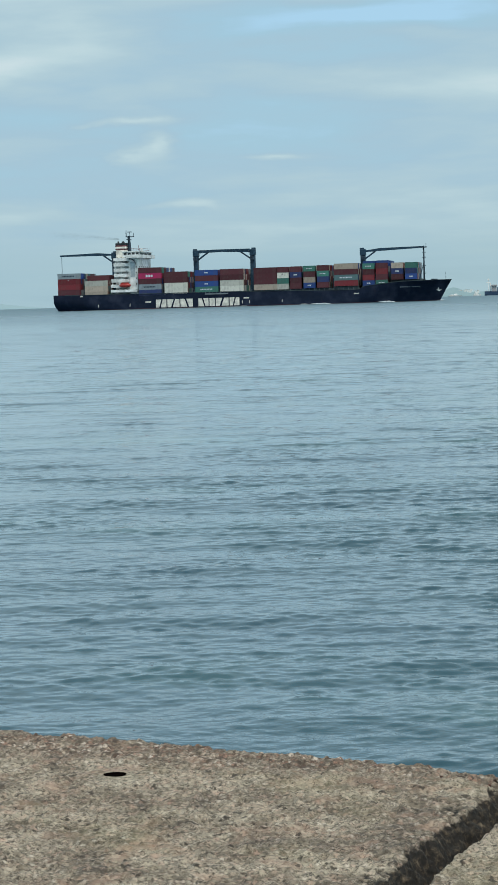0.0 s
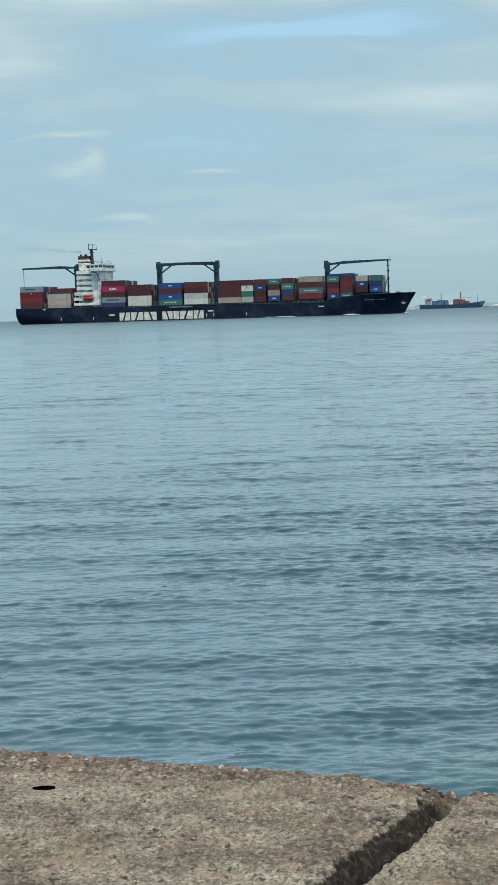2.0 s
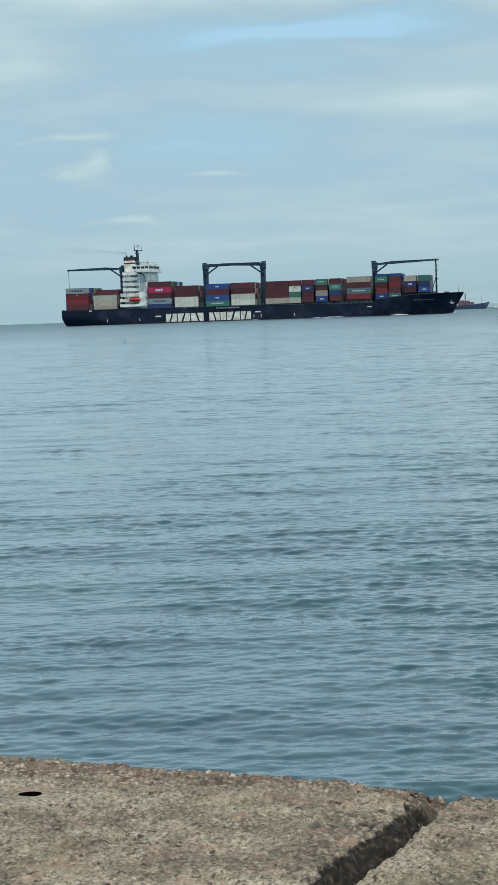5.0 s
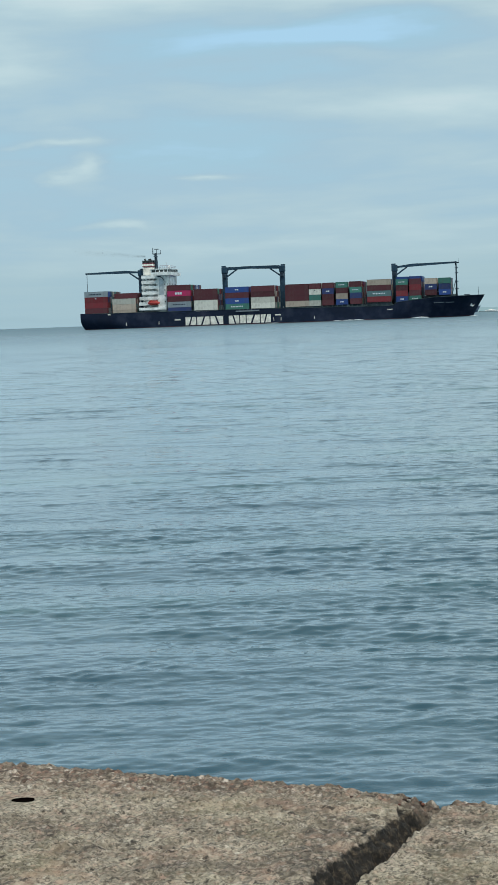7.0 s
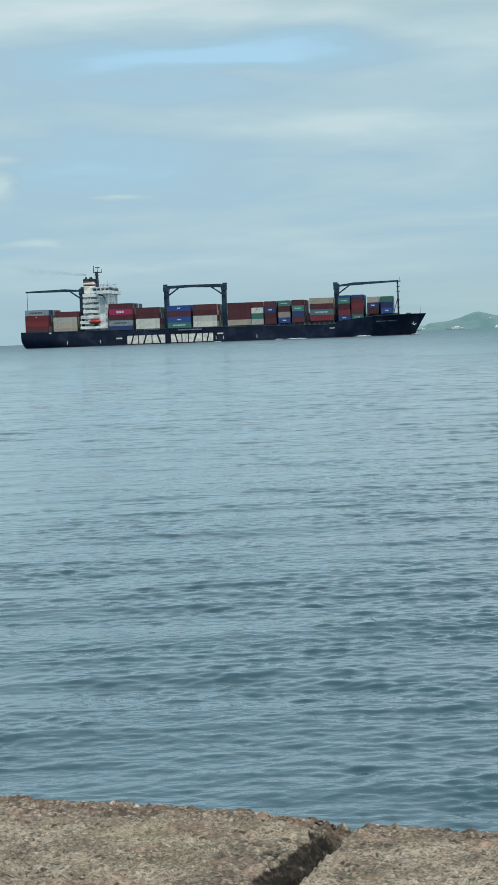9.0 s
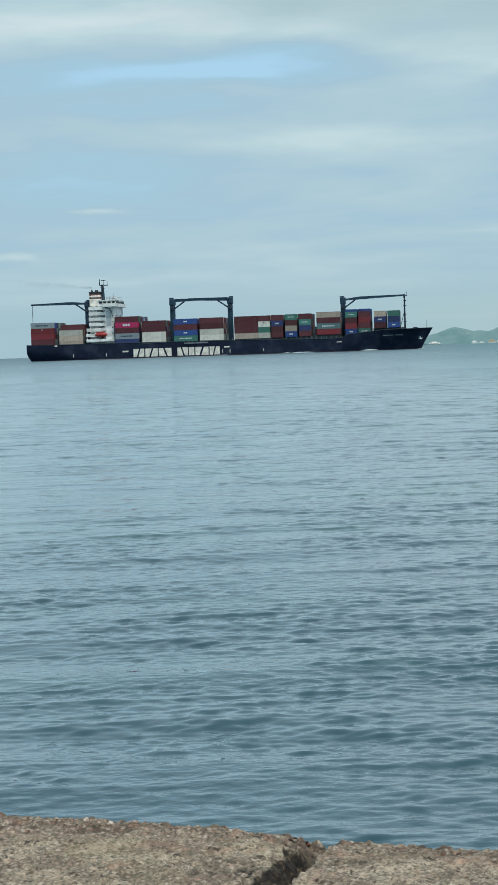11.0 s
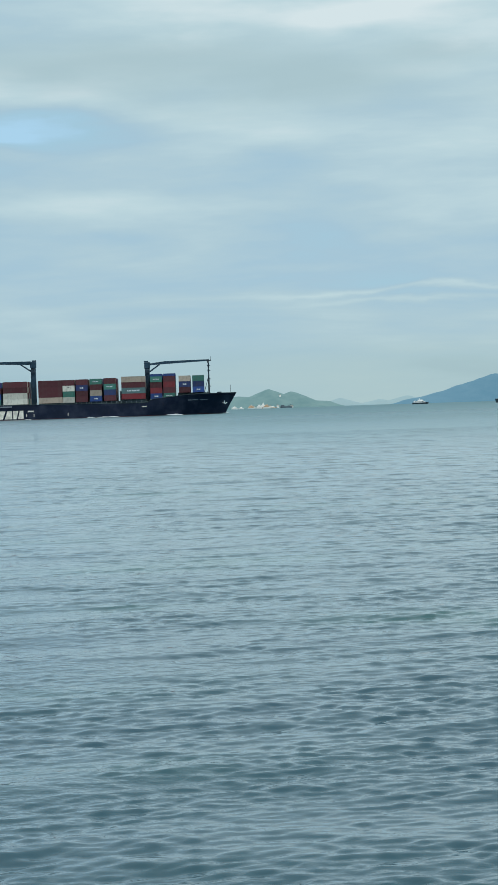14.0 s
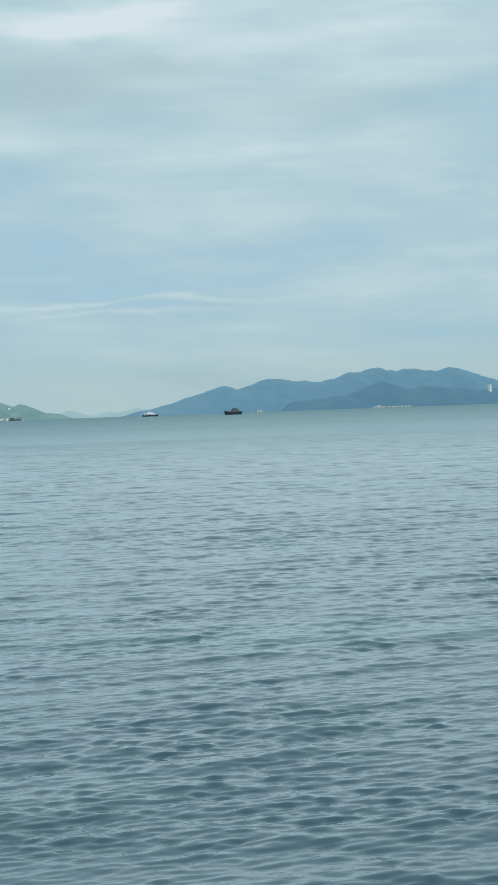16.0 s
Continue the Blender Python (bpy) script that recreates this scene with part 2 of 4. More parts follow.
def sea_water():
    s = Shade("sea_water", 0.06, ior=1.40)
    murk = s.ramp(s.noise((0.12, 0.25, 0.3), 3), (0.38, (0.013, 0.056, 0.086)), (0.56, (0.015, 0.063, 0.088)), (0.70, (0.022, 0.094, 0.090)))
    calm = s.ramp(s.noise((0.10, 0.32, 0.3), 4, 0.6), (0.40, 0.34), (0.60, 1.0))
    for scale, much in (((1.6, 3.0, 2), 0.010), ((4.2, 6.5, 4), 0.014), ((8.5, 13.0, 9), 0.008)):
        small = s.nt.nodes.new("ShaderNodeMath")
        small.operation = "MULTIPLY"
        s.link(s.noise(scale, 3, 0.5), small.inputs[0])
        s.link(calm, small.inputs[1])
        s.bump(small.outputs[0], 0.9, much)
    # far out, waves too small to tell apart
    sep = s.nt.nodes.new("ShaderNodeSeparateXYZ")
    s.link(s.mapped(1 / 1600), sep.inputs[0])
    s.link(s.ramp(sep.outputs[1], (0.0, 0.03), (0.02, 0.03), (0.05, 0.05), (0.10, 0.13), (0.18, 0.24), (0.4, 0.30), (1.0, 0.36)), s.bsdf.inputs["Roughness"])
    # a second sheen at low angles
    s.bsdf.inputs["Coat IOR"].default_value = 1.40
    # a wide reach of water under the far ridge: less of a mirror, more teal
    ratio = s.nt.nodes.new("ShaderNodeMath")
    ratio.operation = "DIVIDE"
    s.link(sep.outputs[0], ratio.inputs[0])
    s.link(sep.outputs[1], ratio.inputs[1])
    dull_reach = s.nt.nodes.new("ShaderNodeMath")
    dull_reach.operation = "MULTIPLY"
    s.link(s.ramp(ratio.outputs[0], (0.085, 0.0), (0.14, 1.0)), dull_reach.inputs[0])
    s.link(s.ramp(sep.outputs[1], (0.05, 0.0), (0.10, 1.0)), dull_reach.inputs[1])
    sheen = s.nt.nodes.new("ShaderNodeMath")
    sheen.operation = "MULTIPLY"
    s.link(s.ramp(dull_reach.outputs[0], (0.0, 0.68), (1.0, 0.10)), sheen.inputs[0])
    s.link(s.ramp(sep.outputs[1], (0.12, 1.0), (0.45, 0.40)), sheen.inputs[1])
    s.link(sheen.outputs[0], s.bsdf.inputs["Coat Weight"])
    s.link(s.ramp(dull_reach.outputs[0], (0.0, 0.50), (1.0, 0.34)), s.bsdf.inputs["Specular IOR Level"])
    s.colour(s.mix(dull_reach.outputs[0], murk, (0.024, 0.112, 0.135)))
    s.link(s.bsdf.inputs["Roughness"].links[0].from_socket, s.bsdf.inputs["Coat Roughness"])
    s.link(s.bsdf.inputs["Normal"].links[0].from_socket, s.bsdf.inputs["Coat Normal"])
    return s.mat


def old_concrete():
    """Weathered concrete with its pebbles laid bare: stones a centimetre or two wide, pits, lichen and rusty blotches."""
    s = Shade("weathered_concrete", 0.9)

    def stones(scale, *stops):
        v = s.cells(scale)
        tone = s.nt.nodes.new("ShaderNodeSeparateColor")
        s.link(v.outputs["Color"], tone.inputs[0])
        gaps = s.ramp(v.outputs["Distance"], (0.38, 0.0), (0.72, 0.85))
        return s.mix(gaps, s.ramp(tone.outputs[0], *stops), rgb(70, 60, 50)), v.outputs["Distance"]

    small, d1 = stones(64, (0.0, rgb(84, 72, 62)), (0.25, rgb(150, 136, 116)), (0.55, rgb(178, 162, 142)), (0.8, rgb(166, 134, 116)), (1.0, rgb(204, 192, 176)))
    large, d2 = stones((40, 36, 40), (0.0, rgb(106, 98, 92)), (0.3, rgb(164, 150, 130)), (0.6, rgb(190, 174, 154)), (0.78, rgb(176, 136, 118)), (1.0, rgb(200, 188, 172)))
    body = s.mix(s.ramp(s.noise(13, 5, 0.65), (0.50, 0.0), (0.62, 1.0)), small, large)
    blotch = s.ramp(s.noise(4.6, 6, 0.65), (0.34, rgb(74, 70, 68)), (0.46, rgb(140, 127, 110)), (0.60, rgb(204, 191, 170)))
    body = s.mix(0.42, body, blotch)
    fine = s.ramp(s.noise(80, 5, 0.75), (0.40, 0.85), (0.52, 0.0))
    body = s.mix(fine, body, rgb(72, 62, 52))
    rusty = s.ramp(s.noise(6.5, 4, 0.6), (0.54, 0.0), (0.72, 0.45))
    body = s.mix(rusty, body, rgb(172, 136, 116))
    lichen = s.ramp(s.noise(2.1, 4, 0.6), (0.52, 0.0), (0.68, 0.20))
    body = s.mix(lichen, body, rgb(140, 134, 96))
    pits = s.ramp(s.noise((26, 24, 26), 5, 0.7), (0.58, 0.0), (0.64, 0.85))
    body = s.mix(pits, body, rgb(46, 38, 32))
    # the open joint's walls: the gap's deep shade painted as mottled near-black
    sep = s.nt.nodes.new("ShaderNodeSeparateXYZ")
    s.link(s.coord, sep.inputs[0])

    def calc(op, a, b):
        n = s.nt.nodes.new("ShaderNodeMath")
        n.operation = op
        for i, v in enumerate((a, b)):
            if isinstance(v, (int, float)):
                n.inputs[i].default_value = v
            else:
                s.link(v, n.inputs[i])
        return n.outputs[0]

    # the front edge has lost its skin: coarse reddish stones lie bare
    inward = calc("ADD", calc("ADD", calc("MULTIPLY", sep.outputs[0], -0.3748), calc("MULTIPLY", sep.outputs[1], -0.9275)), 5.2312)
    along = calc("ADD", calc("ADD", calc("MULTIPLY", sep.outputs[0], 0.938), calc("MULTIPLY", sep.outputs[1], -0.347)), 1.6498)
    inward = calc("ADD", inward, calc("MULTIPLY", calc("MINIMUM", along, 0.0), 0.13))
    torn = calc("ADD", inward, calc("MULTIPLY", calc("SUBTRACT", s.noise(7, 5, 0.65), 0.5), 0.32))
    coarse, d3 = stones((62, 56, 50), (0.0, rgb(48, 38, 34)), (0.22, rgb(104, 78, 66)), (0.42, rgb(160, 122, 104)), (0.6, rgb(134, 120, 104)), (0.78, rgb(184, 162, 142)), (1.0, rgb(216, 202, 188)))
    coarse = s.mix(s.ramp(s.noise(100, 4, 0.7), (0.40, 0.75), (0.54, 0.0)), coarse, rgb(58, 44, 36))
    body = s.mix(calc("MULTIPLY", s.ramp(torn, (0.03, 1.0), (0.13, 0.0)), s.ramp(s.noise(22, 5, 0.7), (0.38, 0.25), (0.56, 0.9))), body, coarse)
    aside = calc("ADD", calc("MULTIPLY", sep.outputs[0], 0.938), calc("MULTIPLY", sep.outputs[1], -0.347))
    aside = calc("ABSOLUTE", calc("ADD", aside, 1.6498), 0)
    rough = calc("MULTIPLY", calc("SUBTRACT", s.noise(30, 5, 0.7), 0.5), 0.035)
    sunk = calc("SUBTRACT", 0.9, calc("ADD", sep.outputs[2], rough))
    # painted shade sets in just below the block's top, beside the joint
    grime_shade = calc("MULTIPLY", s.ramp(sunk, (0.008, 0.0), (0.015, 0.97)), s.ramp(aside, (0.135, 1.0), (0.175, 0.0)))
    grime_shade = calc("MULTIPLY", grime_shade, s.ramp(inward, (0.03, 0.35), (0.16, 1.0)))
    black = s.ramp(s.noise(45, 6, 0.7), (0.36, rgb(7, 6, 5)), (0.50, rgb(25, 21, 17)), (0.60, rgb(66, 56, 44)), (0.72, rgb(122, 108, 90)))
    s.colour(s.mix(grime_shade, body, black))
    s.bump(d2, 0.45, 0.010)
    s.bump(d1, 0.4, 0.007)
    s.bump(s.noise(60, 5, 0.7), 0.6, 0.010)
    return s.mat


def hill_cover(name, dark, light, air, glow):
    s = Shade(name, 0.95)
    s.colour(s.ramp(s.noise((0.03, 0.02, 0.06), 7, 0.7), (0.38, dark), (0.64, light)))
    # air is the haze colour, which the slopes themselves give off
    s.haze_glow(air, glow)
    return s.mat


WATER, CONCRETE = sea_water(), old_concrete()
# near-black without gloss: the darkness inside the block's hole, put into colour
PIT = paint("dark_hole_disc", rgb(8, 5, 5), 0.95, 0.0)
PIT.node_tree.nodes["Principled BSDF"].inputs["Specular IOR Level"].default_value = 0.0
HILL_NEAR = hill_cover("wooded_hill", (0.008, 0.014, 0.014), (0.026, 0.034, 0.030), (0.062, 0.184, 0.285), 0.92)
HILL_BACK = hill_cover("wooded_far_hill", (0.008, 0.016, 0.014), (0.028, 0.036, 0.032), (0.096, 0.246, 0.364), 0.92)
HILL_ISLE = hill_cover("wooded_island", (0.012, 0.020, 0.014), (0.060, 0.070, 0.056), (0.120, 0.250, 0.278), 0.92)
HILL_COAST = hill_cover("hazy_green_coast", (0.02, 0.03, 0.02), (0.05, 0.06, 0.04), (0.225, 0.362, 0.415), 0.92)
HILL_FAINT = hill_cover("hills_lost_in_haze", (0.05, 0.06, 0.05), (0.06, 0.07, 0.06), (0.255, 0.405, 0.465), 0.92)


# ---- building helpers ----
def part(name, bm, material, parent=None, label=""):
    me = bpy.data.meshes.new(name)
    bm.to_mesh(me)
    bm.free()
    me.materials.append(material)
    ob = new(name, me)
    if parent:
        ob.parent = parent
    return tagged(ob, label)


def box(bm, x0, x1, y0, y1, z0, z1, bevel=0.0):
    vs = bmesh.ops.create_cube(bm, size=1, matrix=Matrix.LocRotScale(((x0 + x1) / 2, (y0 + y1) / 2, (z0 + z1) / 2), None, (x1 - x0, y1 - y0, z1 - z0)))["verts"]
    if bevel:
        bmesh.ops.bevel(bm, geom=list({e for v in vs for e in v.link_edges}), offset=bevel, segments=2, affect="EDGES", profile=0.5)
    return bm


def boxes(*rows, bevel=0.0):
    bm = bmesh.new()
    for r in rows:
        box(bm, *r, bevel=bevel)
    return bm


def rod(bm, a, b, r0, r1=None, n=8):
    a, b = Vector(a), Vector(b)
    turn = (b - a).to_track_quat("Z", "Y").to_matrix().to_4x4()
    bmesh.ops.create_cone(bm, cap_ends=True, segments=n, radius1=r0, radius2=r0 if r1 is None else r1, depth=(b - a).length,
                          matrix=Matrix.Translation((a + b) / 2) @ turn)
    return bm


def beam(bm, a, b, wide, high_a, high_b):
    """A box girder from a to b in the ship's length, tapered."""
    (xa, ya, za), (xb, yb, zb) = a, b
    v = [bm.verts.new(p) for p in (
        (xa, ya - wide / 2, za - high_a / 2), (xa, ya + wide / 2, za - high_a / 2), (xa, ya + wide / 2, za + high_a / 2), (xa, ya - wide / 2, za + high_a / 2),
        (xb, yb - wide / 2, zb - high_b / 2), (xb, yb + wide / 2, zb - high_b / 2), (xb, yb + wide / 2, zb + high_b / 2), (xb, yb - wide / 2, zb + high_b / 2))]
    for f in ((0, 1, 2, 3), (7, 6, 5, 4), (0, 4, 5, 1), (1, 5, 6, 2), (2, 6, 7, 3), (3, 7, 4, 0)):
        bm.faces.new([v[i] for i in f])
    bmesh.ops.recalc_face_normals(bm, faces=bm.faces)
    return bm


def sheet(name, verts, rows, cols, material, smooth=True):
    """A mesh from a grid of rows x cols places."""
    i = np.arange(rows * cols).reshape(rows, cols)
    quads = np.stack([i[:-1, :-1], i[:-1, 1:], i[1:, 1:], i[1:, :-1]], -1).reshape(-1, 4)
    me = bpy.data.meshes.new(name)
    me.vertices.add(rows * cols)
    me.vertices.foreach_set("co", np.ascontiguousarray(verts, dtype=np.float32).ravel())
    me.loops.add(quads.size)
    me.loops.foreach_set("vertex_index", quads.ravel().astype(np.int32))
    me.polygons.add(len(quads))
    me.polygons.foreach_set("loop_start", np.arange(0, quads.size, 4, dtype=np.int32))
    me.polygons.foreach_set("use_smooth", np.full(len(quads), smooth))
    me.update(calc_edges=True)
    me.validate()
    me.materials.append(material)
    return new(name, me)


def lattice(x, y, seed=0):
    """Smooth value noise on arrays, -1..1."""
    xi, yi = np.floor(x).astype(np.int64), np.floor(y).astype(np.int64)
    fx, fy = x - xi, y - yi
    fx, fy = fx * fx * (3 - 2 * fx), fy * fy * (3 - 2 * fy)

    def val(a, b):
        k = (a * 374761393 + b * 668265263 + seed * 69069) & 0x7FFFFFFF
        k = ((k ^ (k >> 13)) * 1274126177) & 0x7FFFFFFF
        return ((k ^ (k >> 16)) & 0xFFFF) / 32767.5 - 1
    return (val(xi, yi) * (1 - fx) + val(xi + 1, yi) * fx) * (1 - fy) + (val(xi, yi + 1) * (1 - fx) + val(xi + 1, yi + 1) * fx) * fy


def fractal(x, y, octaves, seed=0, gain=0.5):
    out, amp = 0, 1
    for o in range(octaves):
        out, x, y, amp = out + amp * lattice(x, y, seed + o), x * 2.03 + 5.3, y * 2.03 + 1.7, amp * gain
    return out


# ---- the sea: one sheet to the horizon, finer towards the shore ----
def build_sea():
    rng = np.random.default_rng(4)
    radii = [0.02, 1.2, 2.5]
    while radii[-1] < 170:
        radii.append(radii[-1] + max(0.024, 0.0017 * radii[-1]))
    while radii[-1] < 4950:
        radii.append(radii[-1] * 1.05)
    radii = np.array(radii)
    fine = np.radians(np.arange(-21, 31, 0.12))
    turns = np.concatenate([np.radians(np.arange(-180, -21, 6.0)), fine, np.radians(np.append(np.arange(31, 178, 7.5), 180.0))])
    r, a = np.meshgrid(radii, turns, indexing="ij")
    x, y = r * np.sin(a), r * np.cos(a)
    cell = np.maximum(0.024, 0.0017 * r) * np.where((a < radians(-21)) | (a > radians(31)), 12, 1)
    gust = (0.32 + 1.05 * np.clip(0.8 * fractal(x / 1.7, y / 0.9, 3, 31) + 0.5 * fractal(x / 6 + 3, y / 8, 3, 11) + 0.22, 0, 1.0)).astype(np.float32)
    gust = gust * (1 + 0.80 * np.clip(x / np.maximum(y, 1) / 0.2, -0.3, 1) * np.clip((r - 8) / 20, 0, 1)).astype(np.float32)
    # choppier where the wall throws the waves back, and towards the open channel
    gust = np.minimum(gust + (0.30 * np.clip((19 - r) / 9, 0, 1) + 0.42 * np.clip(x / np.maximum(y, 1) / 0.2, 0, 1)).astype(np.float32), (1.12 + 0.25 * np.clip(x / np.maximum(y, 1) / 0.2, 0, 1)).astype(np.float32))
    x, y, cell = x.astype(np.float32), y.astype(np.float32), cell.astype(np.float32)
    z, dx = np.zeros_like(x), np.zeros_like(x)
    for i in range(96):
        length = 0.09 * (36 ** ((i / 95) ** 1.5)) * rng.uniform(0.9, 1.1)
        turn = rng.normal(0, 0.46 if length < 0.5 else 0.30) - 0.06
        steep = 0.028 if length < 0.34 else 0.0185 if length < 0.75 else 0.0145 if length < 1.3 else 0.0095
        k = 2 * math.pi / length
        height = steep / k * rng.uniform(0.6, 1.3)
        phase = math.sin(turn) * k * x + math.cos(turn) * k * y + rng.uniform(0, 6.28)
        near = np.clip((length / cell - 1.7) / 1.7, 0, 1) * (gust if length < 1.2 else 1)
        # steep, short faces towards the shore, long gentle backs
        sn, cs = np.sin(phase), np.cos(phase)
        z += near * height * sn * (1 + 0.35 * cs)
        dx += 0.4 * near * height * cs * math.sin(turn)
    # the crests lean towards the shore: short steep faces, long smooth backs
    dy = -0.85 * z
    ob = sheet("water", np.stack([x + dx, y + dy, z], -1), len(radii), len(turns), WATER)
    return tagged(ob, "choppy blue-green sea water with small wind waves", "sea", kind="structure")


water = build_sea()

# ---- the sea wall: two big concrete blocks with an open joint ----
CORNER, ALONG, INWARD, TOP = Vector((0.305, 5.525)), Vector((0.927, -0.3746)), Vector((-0.347, -0.938)), 0.9
HOLE = (-1.022, 5.592)


def shoulder(w):
    """Slope of the broken side: steep, but blunter at the block's worn corner."""
    return 1.3 - 1.0 * np.clip(1.15 - w / 0.16, 0, 1)


def build_block(name, u_lines, w_lines, u_edges, round_edge, seed, label):
    """Lines past an edge run down the block's side. u along the wall, w from the sea inwards."""
    u, w = np.meshgrid(np.array(u_lines), np.array(w_lines), indexing="ij")
    u0, u1 = u_edges
    down = np.maximum(u - u1, 0) + np.maximum(u0 - u, 0) + np.maximum(-w, 0) + np.maximum(w - 7.5, 0)
    uc, wc = np.clip(u, u0, u1), np.clip(w, 0, 7.5)
    ragged = 0.010 * fractal(uc * 9 + wc * 9, uc * 3 - wc * 7 + down * 20, 4, seed) + 0.014 * fractal(uc * 40, wc * 40 + down * 30, 3, seed + 9)
    soft = np.clip(round_edge * (1 + 0.6 * fractal(uc * 5, wc * 5, 3, seed + 3)), 0.012, 0.2)
    gap = np.minimum(np.minimum(u1 - uc, uc - u0), wc)
    gap = np.maximum(gap, 0)
    corner = np.sqrt(np.maximum(soft - (u1 - uc), 0) ** 2 + np.maximum(soft - wc, 0) ** 2 + np.maximum(soft - (uc - u0), 0) ** 2)
    drop = np.where(down > 0, soft, np.where(gap < soft, soft - np.sqrt(np.maximum(soft ** 2 - np.minimum(corner, soft) ** 2, 0)), 0))
    if u1 < 1:
        # the side towards the joint has broken away to a steep, jagged shoulder
        lip = 0.080 * (1 + 0.30 * fractal(wc * 6, wc * 0 + 0.5, 3, seed + 40) + 0.14 * fractal(wc * 40, uc * 40, 2, seed + 41)) * (1 + 0.25 * np.clip(1 - wc / 0.25, 0, 1))
        drop = np.maximum(drop, (np.clip(lip - (u1 - uc), 0, 0.12) * shoulder(wc) + 0.016 * fractal(wc * 34, uc * 34, 3, seed + 42) * (u1 - uc < lip - 0.012)))
    z = TOP - drop - down
    edge = np.clip(1 - gap / 0.05, 0, 1)
    px, py = CORNER.x + ALONG.x * uc + INWARD.x * wc, CORNER.y + ALONG.y * uc + INWARD.y * wc
    even = np.clip(((px - HOLE[0]) / 0.045) ** 2 + ((py - HOLE[1]) / 0.042) ** 2 - 1.0, 0, 8) / 8
    z = z + 0.0065 * fractal(uc * 22, wc * 22, 3, seed + 5) * (down == 0) * even + (0.0055 + 0.003 * edge) * fractal(uc * 60, wc * 60, 2, seed + 6) * (down == 0) * even + 0.008 * fractal(uc * 2.2, wc * 2.2, 2, seed + 8) * (down == 0) * even
    push = 0.6 * ragged * np.clip(1 - gap / 0.04, 0, 1)
    # worn corner
    wear = np.clip(1 - ((u1 - uc) ** 2 + ((wc - 0.07) * 0.8) ** 2) / 0.012, 0, 1) if u1 < 1 else 0
    uc = uc - push * (np.abs(u - u1) < 0.05) + 0.040 * wear
    wc = wc + push * (w < 0.05) + 0.03 * wear
    z = z - 0.006 * wear * (down == 0)
    x = CORNER.x + ALONG.x * uc + INWARD.x * wc
    y = CORNER.y + ALONG.y * uc + INWARD.y * wc
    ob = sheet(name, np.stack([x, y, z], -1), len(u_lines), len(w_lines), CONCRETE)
    return tagged(ob, label, "sea wall", kind="structure")


def lines(*spans):
    out = []
    for a, b, step in spans:
        out += list(np.arange(a, b - 1e-6, step))
    return out + [spans[-1][1]]


W_LINES = [-2.4, -1.5, -0.9, -0.5, -0.3, -0.2, -0.12, -0.07, -0.04, -0.02] + lines((0, 0.12, 0.005), (0.12, 1.45, 0.0065), (1.45, 7.5, 0.3)) + [7.8, 8.6, 9.9]
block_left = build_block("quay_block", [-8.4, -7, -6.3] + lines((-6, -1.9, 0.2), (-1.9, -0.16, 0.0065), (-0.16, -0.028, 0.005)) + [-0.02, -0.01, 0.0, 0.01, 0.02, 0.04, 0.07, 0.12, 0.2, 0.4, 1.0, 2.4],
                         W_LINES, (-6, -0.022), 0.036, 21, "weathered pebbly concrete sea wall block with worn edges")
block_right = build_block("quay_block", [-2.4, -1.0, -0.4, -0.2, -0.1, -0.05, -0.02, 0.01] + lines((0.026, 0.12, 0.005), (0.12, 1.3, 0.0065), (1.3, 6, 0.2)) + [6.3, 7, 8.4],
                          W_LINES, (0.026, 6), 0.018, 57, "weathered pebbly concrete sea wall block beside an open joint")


# ---- the container ship: x towards its bow, z from the waterline, near side at y = -16 ----
SHIP_TURN, SHIP_SPEED, SHIP_AT = 7.278, 7.570, 932.94


def ship_pose(t, x=0.0, y=0.0, z=0.0):
    a = radians(SHIP_TURN)
    lx, ly = -80 + SHIP_SPEED * t + x, 16 + y
    return pose(lx * math.cos(a) + ly * math.sin(a), SHIP_AT - lx * math.sin(a) + ly * math.cos(a), z, 0, 0, -SHIP_TURN)


def sheer(x):
    """Height of the hull's upper edge."""
    return float(np.interp(x, (-104, -92, -30, 0, 56, 60.5, 63, 82, 107), (8.5, 8.2, 7.9, 7.6, 6.75, 7.0, 8.5, 10.35, 10.75)))


def half_beam(x, z):
    up = min(max(z / 10.6, 0), 1)
    stem = 100.6 + 6.0 * up ** 1.15
    s = min(max((stem - x) / (52 - 22 * up), 0), 1)
    b = 16 * (1 - (1 - s) ** 2.1) ** 0.85
    aft = min(max((x + 104) / 34, 0), 1)
    return b * (0.80 + 0.20 * min(1, up * 2.2 + aft) if aft < 1 else 1)


def hull_point(u, level):
    """u: 0 at the stern .. 1 at the stem; level: -3 .. 0 under and 0 .. 1 from waterline to the upper edge."""
    x = -104 + 208 * u
    for _ in range(3):
        top = sheer(x)
        z = level * top if level >= 0 else level
        up = min(max(z / 10.6, 0), 1)
        stem = 100.6 + 6.0 * up ** 1.15
        stern = -104.2 + 1.6 * (1 - min(1, max(level, 0) * 2)) ** 2 + (3 if level < 0 else 0)
        x = stern + (stem - stern) * u
    return x, half_beam(x, z), z


def hull_skin(levels, us):
    bm = bmesh.new()
    for side in (-1, 1):
        grid = []
        for lv in levels:
            row = []
            for u in us:
                x, b, z = hull_point(u, lv)
                row.append(bm.verts.new((x, side * b, z)))
            grid.append(row)
        for i in range(len(levels) - 1):
            for j in range(len(us) - 1):
                q = [grid[i][j], grid[i][j + 1], grid[i + 1][j + 1], grid[i + 1][j]]
                bm.faces.new(q if side < 0 else q[::-1])
    return bm


